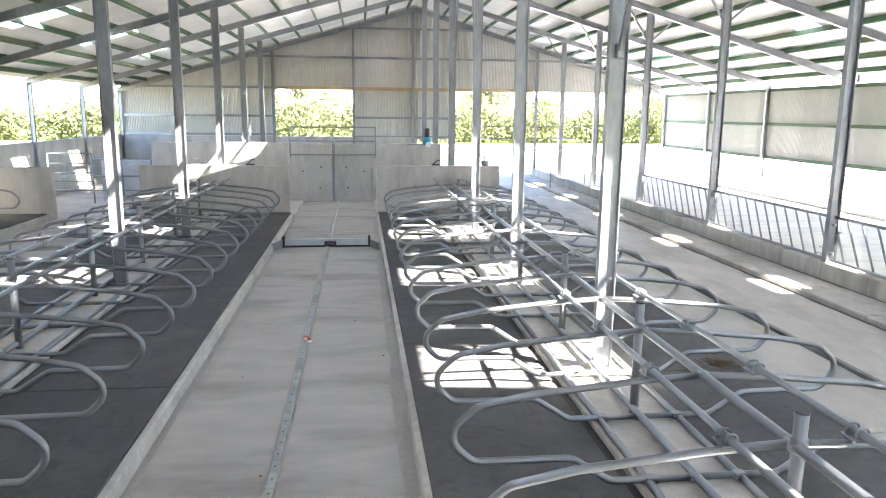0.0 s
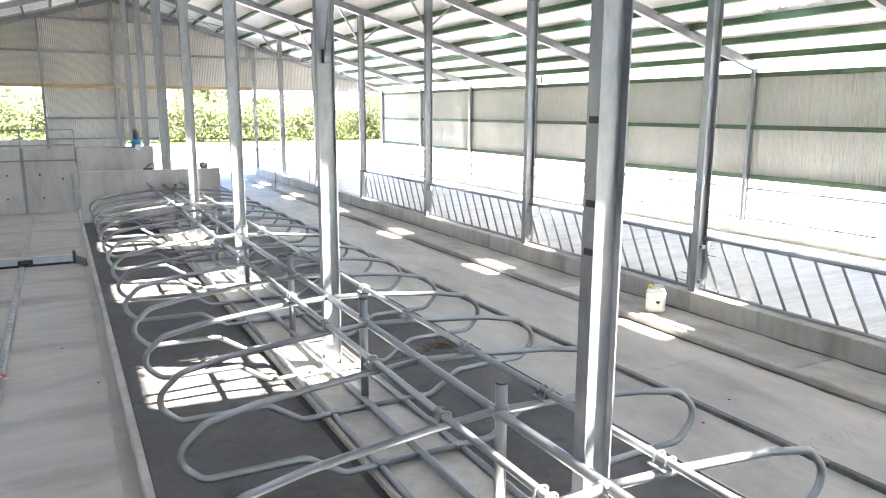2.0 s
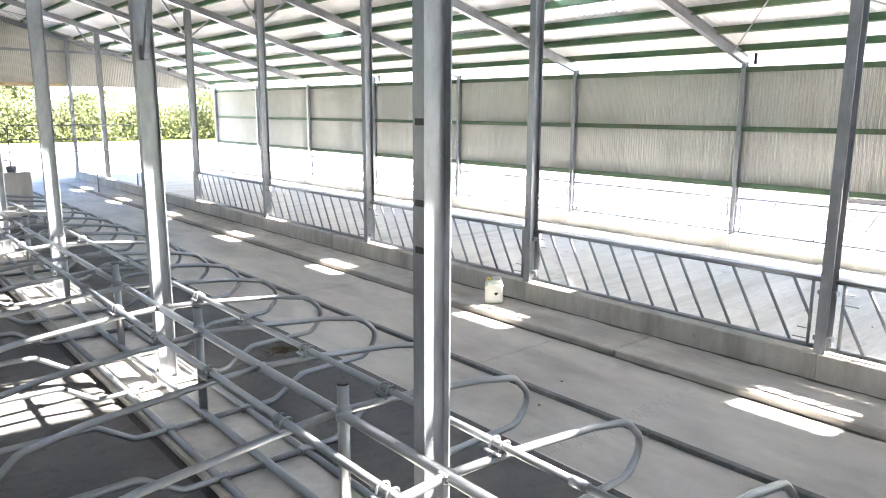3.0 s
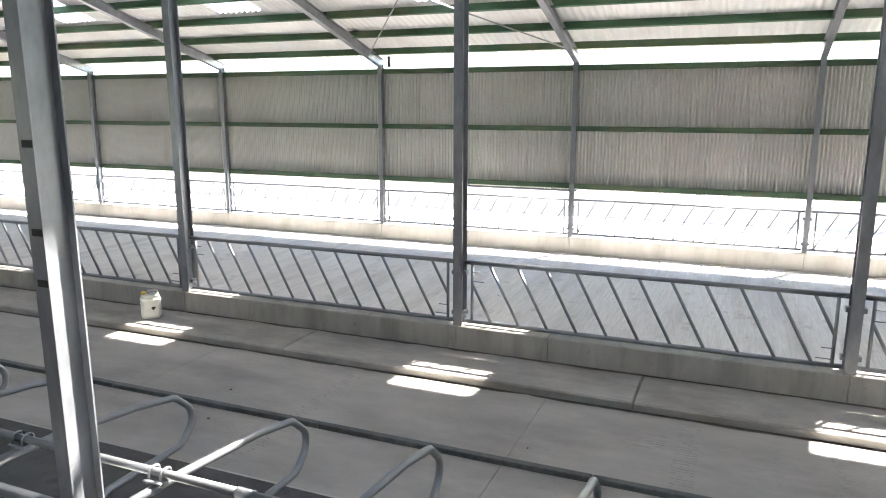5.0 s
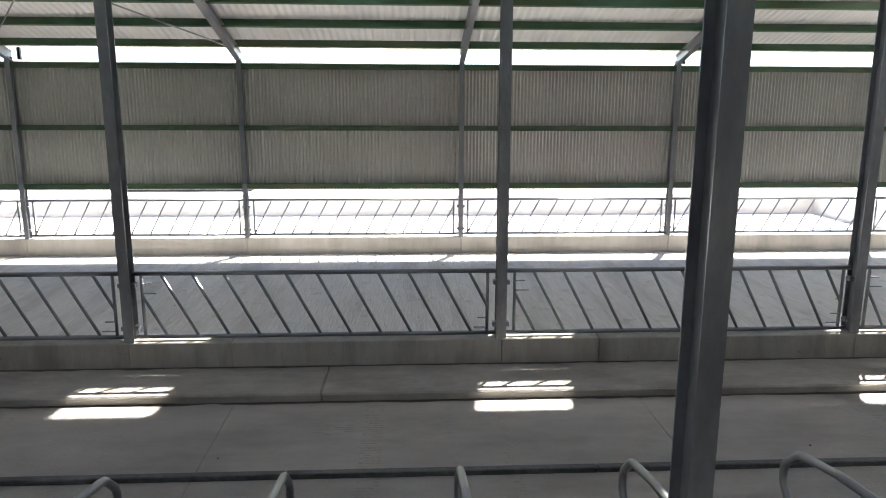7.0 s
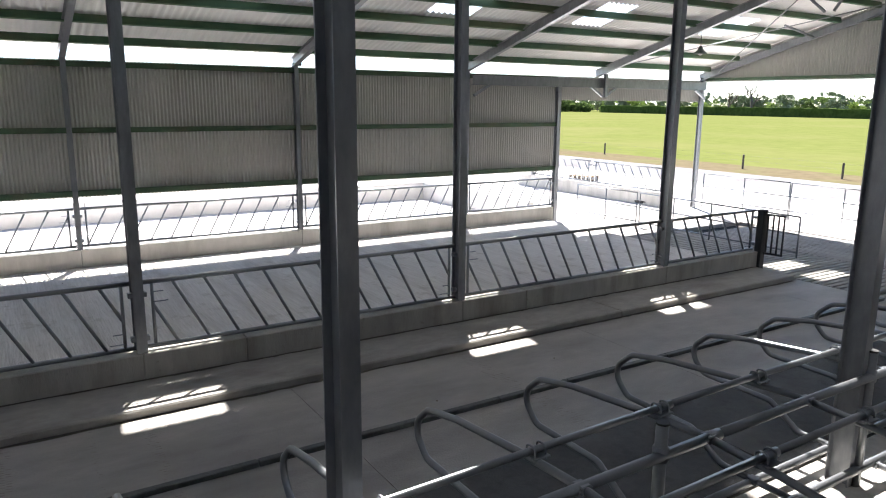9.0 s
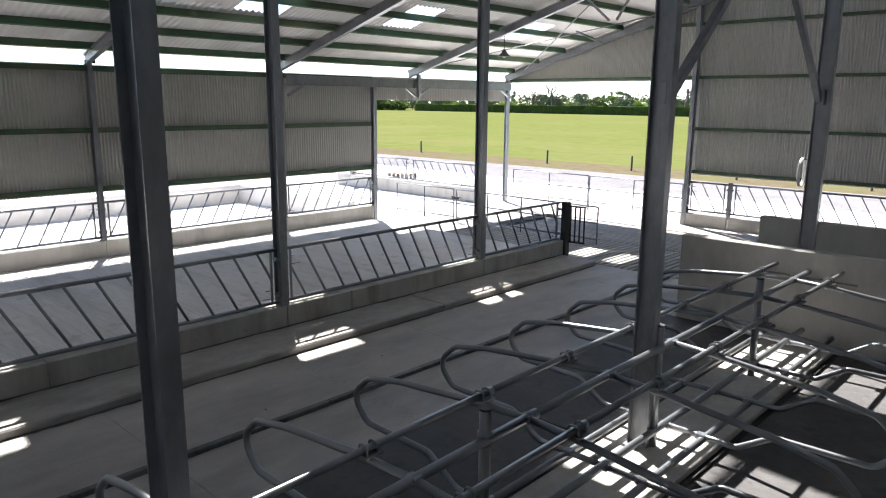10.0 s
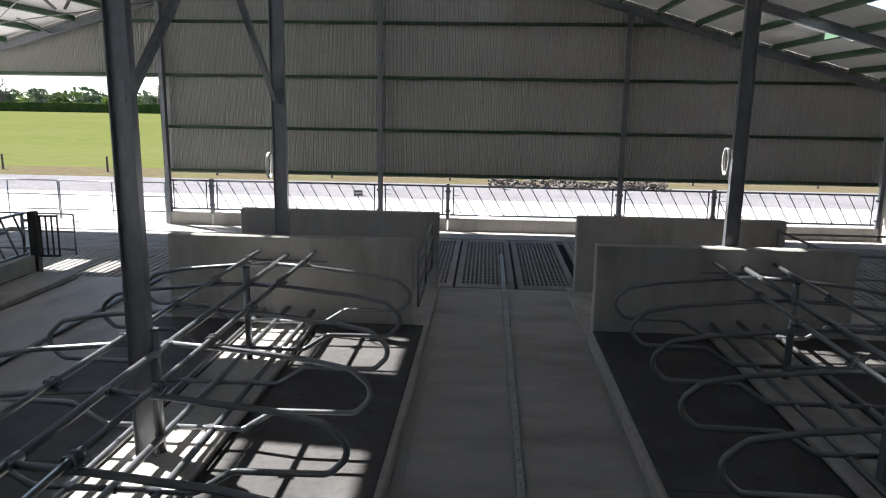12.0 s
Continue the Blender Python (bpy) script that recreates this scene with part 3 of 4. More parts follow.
def add_clamp(x, z, d, r=0.042):
    c = part("clamp", clamp(x, 0, z), M["galv"], d)
    for s in (-0.035, 0.035):
        part("bolt", [tube([(x + s, -r - 0.018, z), (x + s, r + 0.018, z)], 0.009, 6)], M["galv_tube"], c)


def rise(y):
    """The cubicle steelwork climbs a little towards the crossing."""
    f = min(1.0, max(0.0, (1.5 - y) / 7.0))
    return 0.105 * f * f * (3 - 2 * f)


def divider(x, y, sides=(1, -1), label="galvanised tubular cubicle divider with rounded loop ends"):
    d = thing("cubicle_divider", label, "cubicle divider", "cubicle dividers", at=(x, y, 0))
    for s in sides:
        part("loop_tube", [tube(half_path(s), TUBE, 8)], M["galv_tube"], d, smooth=True)
    add_clamp(0.0 if len(sides) == 2 else 0.1, 1.165, d)
    for s in sides:
        rail_clamp(s * 0.44, d)
    for cx in ((-0.38, 0.0, 0.38) if len(sides) == 2 else (0.1,)):
        add_clamp(cx, 0.285, d)
    return d


LY = [3.02 + 1.2 * k for k in range(-11, 16)]
first = None
for xc in (2.69, -4.34):
    for y in LY:
        if first is None:
            first = divider(xc, y)
            first.matrix_basis = pose(xc, y, rise(y))
        else:
            copy_thing(first, pose(xc, y, rise(y)))
wall_first = divider(XW + 0.12, LY[0], (1,), "galvanised tubular cubicle divider fixed to the side wall")
for y in LY[1:]:
    copy_thing(wall_first, pose(XW + 0.12, y, 0))


def rail(x, z, r, y0, y1, label):
    o = thing("cubicle_rail", label, "rail", "long cubicle rails", at=(x, y0, z))
    n = 5
    d = (y1 - y0) / n
    for i in range(n):
        part("tube_length", [tube([(0, (i + j / 6) * d, rise(y0 + (i + j / 6) * d)) for j in range(7)], r, 10)], M["galv_tube"], o, smooth=True)
        if i:
            c = rise(y0 + i * d)
            part("coupling", [tube([(0, i * d - 0.06, c), (0, i * d + 0.06, c)], r + 0.006, 10)], M["galv"], o, smooth=True)
    return o


for xc in (2.69, -4.34):
    for dx, z, r, lab in ((-0.44, 1.225, 0.028, "galvanised neck rail clamped over the dividers"), (0.44, 1.225, 0.028, "galvanised neck rail clamped over the dividers"),
                          (0.0, 1.165, 0.038, "thick galvanised centre rail carrying the dividers"), (0.0, 0.30, 0.038, "lower galvanised centre rail on the bed"),
                          (-0.40, 0.265, 0.035, "galvanised brisket pipe lying on the head strip"), (0.40, 0.265, 0.035, "galvanised brisket pipe lying on the head strip")):
        rail(xc + dx, z, r, Y0B + 0.0, Y1B - 0.0, lab)


def support(x, y, top):
    p = thing("support_post", "galvanised round support post set in the head strip", "post", "cubicle support posts", at=(x, y, 0.1))
    part("tube", [tube([(0, 0, 0), (0, 0, top - 0.1)], 0.044, 12)], M["galv_tube"], p, smooth=True)
    part("collar", [tube([(0, 0, 1.02), (0, 0, 1.12)], 0.056, 12)], M["galv"], p, smooth=True)
    part("cap", [tube([(0, 0, top - 0.1), (0, 0, top - 0.085)], 0.047, 12)], M["black"], p, "dark end cap")
    return p


sp = None
for xc in (2.71, -4.32):
    for k in range(-5, 7):
        y = 4.18 + 2.63 * k
        if sp is None:
            sp = support(xc, y, 1.385)
            sp.matrix_basis = pose(xc, y, 0.1 + rise(y))
        else:
            copy_thing(sp, pose(xc, y, 0.1 + rise(y)))


# ---- feed barriers ----
def barrier(length, z0, z1, lean, off, gap, label, group, at, rz, bar_r=0.021):
    """Diagonal feed barrier along local x, leaning with its tops towards +x for lean > 0."""
    b = thing("feed_barrier", label, "feed barrier", group, at=at, rz=rz)
    L = length
    part("top_rail", [tube([(0, 0, z1), (L, 0, z1)], 0.030, 10)], M["galv_tube"], b, smooth=True)
    part("bottom_rail", [tube([(0, 0, z0), (L, 0, z0)], 0.030, 10)], M["galv_tube"], b, smooth=True)
    for x in (0.1, L - 0.1):
        part("end_upright", [tube([(x, 0, z0), (x, 0, z1)], 0.022, 8)], M["galv_tube"], b, smooth=True)
    h = z1 - z0
    for i in range(-2, int(L / gap) + 1):
        a, c = off + i * gap, off + i * gap + abs(lean)
        if lean < 0:
            a, c = L - a, L - c
        lo, hi = 0.0, 1.0
        for s0, s1, lim, up in ((a, c, 0.1, True), (a, c, L - 0.1, False)):
            if s1 != s0:
                f = (lim - s0) / (s1 - s0)
                if (s1 > s0) == up:
                    lo = max(lo, f)
                else:
                    hi = min(hi, f)
        if hi - lo < 0.25:
            continue
        part("bar", [tube([(a + (c - a) * lo, 0, z0 + h * lo), (a + (c - a) * hi, 0, z0 + h * hi)], bar_r, 8)], M["galv_tube"], b, smooth=True)
    for x in (0.0, L):
        for z in (z0 + 0.12, z1 - 0.15):
            part("bracket", [cham(x - 0.03, x + 0.03, -0.05, 0.05, z - 0.03, z + 0.03, 0.006)], M["galv"], b)
    for x0, s in ((0.1, 1), (L - 0.1, -1)):
        zb = z0 if (s > 0) == (lean > 0) else z1 - 0.34
        part("latch", [bar((x0 + s * 0.12, 0.02, zb + 0.03), (x0 + s * 0.12, 0.02, zb + 0.31), 0.012), bar((x0, 0.02, zb + 0.21), (x0 + s * 0.13, 0.02, zb + 0.21), 0.012), bar((x0, 0.02, zb + 0.08), (x0 + s * 0.18, 0.02, zb + 0.08), 0.012)],
             M["galv"], b)
    return b


G1, G2, G3 = "feed barriers beside the feed passage", "feed barriers along the side wall", "feed barriers along the gable"
inner_b = barrier(4.8 - 0.16, 0.48, 1.32, 0.44, 0.305, 0.395, "galvanised diagonal feed barrier on a low concrete wall", G1, (XB, FY[2] + 0.08, 0), 90)
for y in FY[3:9]:
    copy_thing(inner_b, pose(XB, y + 0.08, 0, 0, 0, 90))
barrier(13.95 - 11.06 - 0.1, 0.48, 1.32, 0.44, 0.3, 0.395, "short galvanised diagonal feed barrier at the wall's end", G1, (XB - 0.02, -13.9, 0), 90)
outer_b = barrier(4.8 - 0.12, 0.55, 1.33, -0.415, 0.09, 0.415, "galvanised diagonal feed barrier under the side wall", G2, (XE + 0.02, FY[2] + 0.06, 0), 90, 0.018)
for y in FY[3:12]:
    copy_thing(outer_b, pose(XE + 0.02, y + 0.06, 0, 0, 0, 90))
barrier(-11.06 + 14.3 - 0.12, 0.55, 1.33, -0.415, 0.09, 0.415, "galvanised diagonal feed barrier under the side wall", G2, (XE + 0.02, -14.24, 0), 90, 0.018)
for a, b in ((7.8, 9.0), (2.76, 7.68), (0.75, 2.64), (-4.14, 0.64), (-6.85, -4.3), (-11.4, -6.95)):
    barrier(b - a, 0.46, 1.30, 0.48, 0.32, 0.41, "galvanised diagonal feed barrier under the gable", G3, (a, SOUTH + 0.04, 0), 0, 0.016)
for x in (7.74, 0.70, -6.9):
    tagged(part("barrier_post", [ibeam((x, SOUTH + 0.04, 0.3), (x, SOUTH + 0.04, 1.36), 0.1, 0.1, (0, 1, 0))], M["galv"]), "short steel post between gable feed barriers", "post", "gable barrier posts")

# ---- slatted crossing ----
def slat_field():
    f = thing("slatted_floor", "grey concrete slats over the slurry pit at the crossing", "slatted floor", kind="structure")
    beam = geo_mesh("slat", [cham(-0.057, 0.057, -1.31, 1.31, -0.10, 0.0, 0.008)], M["slat"])
    x = XW + 0.1
    while x < 13.1:
        if not -2.45 < x < 1.53:
            for yc, turn in ((-15.35, False), (-18.03, x > 4.6)):
                if turn:
                    continue
                o = part("slat", beam, None, f)
                o.matrix_basis = pose(x, yc, 0)
        x += 0.163
    for xc in (5.95, 8.6, 11.25):
        for i in range(16):
            o = part("slat", beam, None, f)
            o.matrix_basis = pose(xc, -16.77 - 0.163 * i, 0, 0, 0, 90)
    g = []
    for i in range(12):
        u = -0.495 + 0.09 * i
        g.append(cham(u - 0.018, u + 0.018, -2.40, 2.40, -0.09, -0.004, 0.005))
    for i in range(19):
        v = -2.34 + 0.26 * i
        g.append(box(-0.50, 0.50, v - 0.028, v + 0.028, -0.088, -0.003))
    for sg in (-1, 1):
        g.append(cham(min(sg * 0.505, sg * 0.612), max(sg * 0.505, sg * 0.612), -2.62, 2.62, -0.09, 0.0, 0.008))
        g.append(cham(-0.504, 0.504, min(sg * 2.36, sg * 2.62), max(sg * 2.36, sg * 2.62), -0.09, -0.001, 0.008))
    grid = geo_mesh("grid_panel", g, M["dark_slat"])
    for xc in (0.845, -0.43, -1.715):
        o = part("grid_panel", grid, None, f, "dark slatted panel with square slots")
        o.matrix_basis = pose(xc, -16.7, 0)
    return f


M["dark_slat"] = mat("worn_dark_slat", (0.27, 0.26, 0.247), (0.34, 0.33, 0.312), 10, 0.8, 0, 0.3, 60, (0.14, 0.13, 0.12), 1.0, 0.5)
slat_field()


# ---- scraper drive rails and scraper ----
def drive_rail(x, y0, y1, steel="rail"):
    r = thing("scraper_rail", "galvanised drive rail of the scraper set along the passage", "scraper rail", "scraper drive rails", at=(x, y0, 0))
    n = round((y1 - y0) / 3.0)
    for i in range(n):
        a, b = (y1 - y0) * i / n, (y1 - y0) * (i + 1) / n
        part("rail_section", [cham(-0.04, 0.04, a + 0.004, b - 0.004, -0.01, 0.055, 0.008)], M[steel], r)
    lug = geo_mesh("drive_lug", [cham(-0.009, 0.009, -0.013, 0.013, 0.053, 0.060, 0.002)], M["lug"])
    k = 0.1
    while k < y1 - y0 - 0.05:
        if abs(y0 + k) < 24:
            o = part("drive_lug", lug, None, r)
            o.matrix_basis = pose(0, k, 0)
        k += 0.24
    return r


M["rail"] = mat("rail_steel", (0.30, 0.32, 0.31), (0.46, 0.48, 0.47), 14, 0.5, 0.5, 0.05, 60, (0.14, 0.17, 0.155), 1.5, 0.6)
drive_rail(-0.815, -17.25, 26.3)
M["rail_dark"] = mat("dull_rail_steel", (0.10, 0.11, 0.11), (0.18, 0.19, 0.19), 14, 0.5, 0.5, 0.05, 60, (0.06, 0.07, 0.065), 1.5, 0.6)
drive_rail(6.235, -13.9, 36.5, "rail_dark")
drive_rail(-7.85, -13.9, 36.5)

M["blade"] = mat("pale_zinc_blade", (0.50, 0.56, 0.60), (0.62, 0.68, 0.71), 9, 0.4, 0.3, 0, None, (0.38, 0.42, 0.44), 2, 0.4)
sc = thing("passage_scraper", "galvanised passage scraper with hinged end wings", "scraper", at=(-0.80, 17.45, 0))
part("blade", [cham(-1.06, 0.98, -0.04, 0.04, 0.02, 0.20, 0.01), cham(-1.06, 0.98, -0.075, -0.035, 0.17, 0.21, 0.006)], M["blade"], sc)
part("rubber_lip", [cham(-1.06, 0.98, -0.05, -0.03, 0.0, 0.05, 0.004)], M["black"], sc)
part("carriage", [cham(-0.09, 0.19, -0.16, 0.16, 0.06, 0.15, 0.01), cham(-0.04, 0.14, -0.26, -0.14, 0.05, 0.12, 0.01)], M["dark_steel"], sc)
for s in (-1, 1):
    x = -1.06 if s < 0 else 0.98
    part("end_plate", [cham(x - 0.03, x + 0.03, -0.1, 0.1, 0.0, 0.27, 0.006)], M["dark_steel"], sc)
    part("wing", [bar((x, 0.0, 0.10), (x + s * 0.22, -0.55, 0.10), 0.035, 0.19)], M["galv"], sc)


# ---- gates and railings ----
def tube_gate(length, zs_, uprights, label, at, rz, r=0.021, legs=0.0, group="tubular gates", cat="gate"):
    g = thing("tubular_gate", label, cat, group, at=at, rz=rz)
    for z in zs_:
        part("rail", [tube([(0, 0, z), (length, 0, z)], r, 8)], M["galv_tube"], g, smooth=True)
    for u in uprights:
        part("upright", [tube([(u * length, 0, legs), (u * length, 0, max(zs_))], r, 8)], M["galv_tube"], g, smooth=True)
    return g


tube_gate(2.85, (0.5, 0.8, 1.1, 1.38), (0, 0.5, 1), "galvanised tubular gate between two concrete walls", (0.62, -13.7, 0), 90, legs=0.5)
tube_gate(2.6, (0.5, 0.95, 1.38), (0, 0.5, 1), "galvanised tubular gate between two concrete walls", (-5.95, -13.7, 0), 90, legs=0.5)
tube_gate(2.5, (0.12, 0.55, 0.97), (0, 0.5, 1), "galvanised tubular gate across the feed passage end", (14.38, -16.1, 0), 1, legs=0.0)
tube_gate(5.0, (0.12, 0.55, 0.97), (0, 0.25, 0.5, 0.75, 1), "galvanised tubular gate across the feed passage end", (9.25, -16.0, 0), -1, legs=0.0)
lk = thing("gate_latch", "dark steel latch joining two tubular gates", "latch", at=(14.31, -16.1, 0.72))
part("plate", [cham(-0.14, 0.14, -0.03, 0.03, -0.05, 0.03, 0.006)], M["dark_steel"], lk)
part("bolt", [tube([(-0.2, -0.04, 0.0), (0.2, -0.04, 0.0)], 0.018, 8)], M["dark_steel"], lk, smooth=True)
tube_gate(3.3, (0.3, 0.75, 1.18), (0, 0.5, 1), "galvanised tubular gate closing the gable opening", (9.3, -20.95, 0), 0, legs=0.0)
tube_gate(3.2, (0.3, 0.75, 1.18), (0, 0.5, 1), "galvanised tubular gate closing the gable opening", (12.65, -20.95, 0), 0, legs=0.0)
tube_gate(5.3, (0.45, 0.9, 1.3), (0, 0.5, 1), "galvanised tubular gate beside the slats", (-11.4, -13.8, 0), 0, legs=0.0)
tube_gate(3.05, (1.70, 2.19, 2.68), (0, 0.5, 1), "galvanised safety railing over the passage doors", (-2.5, 26.46, 0), 0, 0.024, 1.6, "safety railings", "railing")
tube_gate(4.4, (1.72, 2.2, 2.7), (0, 0.33, 0.66, 1), "galvanised tubular railing at the far opening", (5.15, 30.0, 0), 0, 0.024, 0.0, "safety railings", "railing")
tube_gate(1.45, (0.45, 0.75, 1.05, 1.38, 1.72), (0, 1), "galvanised tubular gate beside the cross wall", (-10.7, 26.3, 0), 0, 0.024, 0.0)
tube_gate(1.95, (0.45, 0.95, 1.54), (0, 0.5, 1), "galvanised tubular gate beside the cross wall", (-9.2, 26.2, 0), 0, 0.024, 0.0)

hurdle = thing("pass_gate", "narrow dark steel gate with upright bars at the feed wall's end", "gate", at=(8.86, -14.02, 0))
part("post", [cham(-0.02, 0.14, -0.08, 0.08, 0.0, 1.34, 0.012)], M["dark_steel"], hurdle, "stout dark post")
for z in (0.40, 1.24):
    part("rail", [bar((-0.02, -0.03, z), (-0.42, -0.09, z), 0.04)], M["dark_steel"], hurdle)
for i in range(4):
    u = -0.06 - 0.115 * i
    part("bar", [tube([(u, -0.03 - 0.13 * -u * 0.9, 0.40), (u, -0.03 - 0.13 * -u * 0.9, 1.24)], 0.02, 8)], M["dark_steel"], hurdle, smooth=True)

# ---- passage doors under the railing ----
pd = thing("passage_door", "grey double door closing the end of the scraper passage", "door", at=(-0.97, 26.55, 0))
for s in (-1, 1):
    part("door_leaf", [cham(min(0.02 * s, 1.52 * s), max(0.02 * s, 1.52 * s), -0.04, 0.04, 0.02, 2.08, 0.012)], M["wall_conc"], pd)
    for u, z in ((0.45, 1.25), (0.5, 0.5), (1.1, 1.1)):
        part("bolt", [tube([(s * u, -0.05, z), (s * u, -0.02, z)], 0.03, 10)], M["dark_steel"], pd, smooth=True)
part("centre_post", [cham(-0.05, 0.05, -0.07, -0.03, 0.0, 2.1, 0.006)], M["galv"], pd)
part("channel", [cham(1.34, 1.42, -0.16, -0.08, 0.2, 1.25, 0.008)], M["rail"], pd, "upright steel channel")

# ---- motor on the cross wall ----
mo = thing("drive_motor", "blue geared drive motor on a bracket over the cross wall", "motor", at=(2.42, 26.45, 2.05))
part("gearbox", [lathe([(0.02, 0.0), (0.15, 0.02), (0.16, 0.22), (0.12, 0.30)], 14)], M["blue"], mo, smooth=True)
part("motor_body", [lathe([(0.085, 0.30), (0.095, 0.32), (0.095, 0.58), (0.06, 0.62)], 14)], M["black"], mo, "dark motor body", smooth=True)
part("pulley", [tube([(0.03, -0.16, 0.03), (0.03, -0.20, 0.03)], 0.10, 16)], M["white_plastic"], mo, "pale pulley disc")
part("bracket", [bar((-0.75, 0, 0.03), (0, 0, 0.03), 0.06, 0.05), bar((-0.72, 0, 0.03), (-0.45, 0, 0.30), 0.03), bar((-0.45, 0, 0.30), (-0.05, 0, 0.10), 0.03)], M["galv"], mo)

# ---- jerry can ----
jc = thing("jerry_can", "white plastic jerry can with a yellow cap on the step", "jerry can", at=(8.43, 8.40, 0.10), rz=-42)
part("body", [cham(-0.15, 0.15, -0.12, 0.12, 0.0, 0.365, 0.04), cham(-0.135, 0.135, -0.105, 0.105, 0.35, 0.392, 0.02),
              cham(-0.153, 0.153, -0.123, 0.123, 0.03, 0.10, 0.03), cham(-0.153, 0.153, -0.123, 0.123, 0.29, 0.335, 0.02)], M["can_plastic"], jc)
part("handle", [tube(fillet([(0.10, 0, 0.385), (0.10, 0, 0.435), (-0.03, 0, 0.435), (-0.03, 0, 0.385)], 0.03), 0.02, 8)], M["can_plastic"], jc, smooth=True)
part("cap", [lathe([(0.034, 0.39), (0.034, 0.428), (0.026, 0.434)], 12, (-0.095, 0, 0))], M["yellow_plastic"], jc, "yellow screw cap", smooth=True)
part("hazard_label", [([(-0.01, -0.1245, 0.185), (0.03, -0.1245, 0.145), (0.07, -0.1245, 0.185), (0.05, -0.1245, 0.205), (0.01, -0.1245, 0.2)], [(0, 1, 2, 3, 4)])], M["black"], jc, "black hazard label")

# ---- muck on the mat ----
rng = random.Random(4)
bits = []
for i in range(160):
    a, r = rng.uniform(0, 6.28), abs(rng.gauss(0, 0.14))
    p = Vector((math.cos(a) * r * 1.3, math.sin(a) * r, 0.005 + 0.05 * math.exp(-r * r / 0.012) * rng.random()))
    d = Vector((rng.uniform(-1, 1), rng.uniform(-1, 1), rng.uniform(-0.1, 0.3))).normalized() * rng.uniform(0.02, 0.05)
    bits.append(bar(p - d, p + d, 0.006))
mk = part("muck_heap", bits, M["manure"])
mk.location = (4.35, 8.2, 0.195)
tagged(mk, "small heap of dry straw and muck on the mat", "muck", kind="stuff")
spots = []
for i in range(50):
    x, y = rng.choice([(rng.uniform(-1.9, 0.3), rng.uniform(-12, 24)), (rng.uniform(5, 7.8), rng.uniform(-12, 24)), (rng.uniform(-0.95, -0.5), rng.uniform(-8, 20)), (rng.uniform(9.4, 15.5), rng.uniform(-10, 20))])
    z = 0.12 if x > 9 else 0.0
    s = rng.uniform(0.004, 0.012)
    spots.append(cham(x - s * 1.5, x + s, y - s, y + s * 1.2, z, z + s, s * 0.3))
tagged(part("floor_crumbs", spots, M["manure"]), "scattered dark crumbs of dirt on the concrete", "dirt", kind="stuff")

# ---- hose coils on the columns, lamp ----
for x, y, z in ((XI + 0.14, -11.06, 2.65), (XL + 0.14, -11.06, 2.85), (XL + 0.14, 27.34, 2.55)):
    h = thing("hose_coil", "white hose hung in a loop on a steel column", "hose", "hoses on the columns", at=(x, y, z))
    for k in range(2):
        ring = [(0.03 + 0.02 * k, 0.13 * math.cos(2 * math.pi * i / 18), 0.20 * math.sin(2 * math.pi * i / 18)) for i in range(19)]
        part("loop", [tube(ring, 0.012, 6, False)], M["white_plastic"], h, smooth=True)
    part("hook", [bar((-0.06, 0, 0.19), (0.06, 0, 0.19), 0.02)], M["galv"], h)

lp = thing("pendant_lamp", "dark enamel bell lamp hung under the roof sheets", "lamp", at=(12.8, -16.42, 4.86))
part("shade", [lathe([(0.17, 0.0), (0.16, 0.03), (0.08, 0.10), (0.05, 0.17), (0.035, 0.20)], 18)], M["enamel"], lp, smooth=True)
part("bulb", [lathe([(0.02, -0.04), (0.05, -0.02), (0.05, 0.03), (0.03, 0.07)], 12)], M["white_plastic"], lp, smooth=True)
part("stem", [tube([(0, 0, 0.20), (0, 0, zs(12.8) - 4.86 - 0.02)], 0.012, 6)], M["black"], lp, smooth=True)

# ---- roof bracing rods in the end bays ----
for y0, y1 in ((FY[0], FY[1]), (FY[11], FY[12]), (FY[5], FY[6])):
    for x0, x1 in ((15.4, 9.2), (9.2, 3.2)):
        for a, b in ((y0, y1), (y1, y0)):
            o = part("bracing_rod", [tube([(x0, a, zs(x0) - 0.30), (x1, b, zs(x1) - 0.30)], 0.016, 6)], M["galv_tube"], smooth=True)
            tagged(o, "thin galvanised bracing rod under the purlins", "bracing", "roof bracing rods")
for x in (12.2,):
    tagged(part("roof_strut", [bar((x, FY[0] + 0.1, zs(x) - 0.32), (x - 0.25, FY[1] - 2.9, zs(x - 0.25) - 0.2), 0.05)], M["galv"]), "pale strut from the gable rafter to a purlin", "strut")

# ---- drinker on the far end wall, wrapped pack, wall brackets ----
dk = thing("drinker_bowl", "grey steel drinker bowl on the concrete end wall", "drinker", at=(3.85, 22.3, 1.62))
part("bowl", [lathe([(0.10, 0.0), (0.13, 0.05), (0.14, 0.16), (0.12, 0.17)], 14)], M["galv"], dk, smooth=True)
part("pipe", [tube(fillet([(0.0, 0.05, 0.0), (0.0, 0.05, 0.32), (-0.18, 0.05, 0.32), (-0.18, 0.05, 0.0)], 0.05), 0.018, 8)], M["galv_tube"], dk, smooth=True)
for x in (2.3, -3.3, -4.9):
    wb = thing("wall_bracket", "dark steel fixing bracket on top of the end wall", "bracket", "brackets on the end walls", at=(x, 22.3, 1.62))
    part("plate", [cham(-0.12, 0.12, -0.06, 0.06, 0.0, 0.04, 0.006)], M["dark_steel"], wb)
    part("arm", [bar((-0.08, 0, 0.03), (0.06, 0, 0.16), 0.03), bar((0.06, 0, 0.16), (0.14, 0, 0.16), 0.03)], M["dark_steel"], wb)
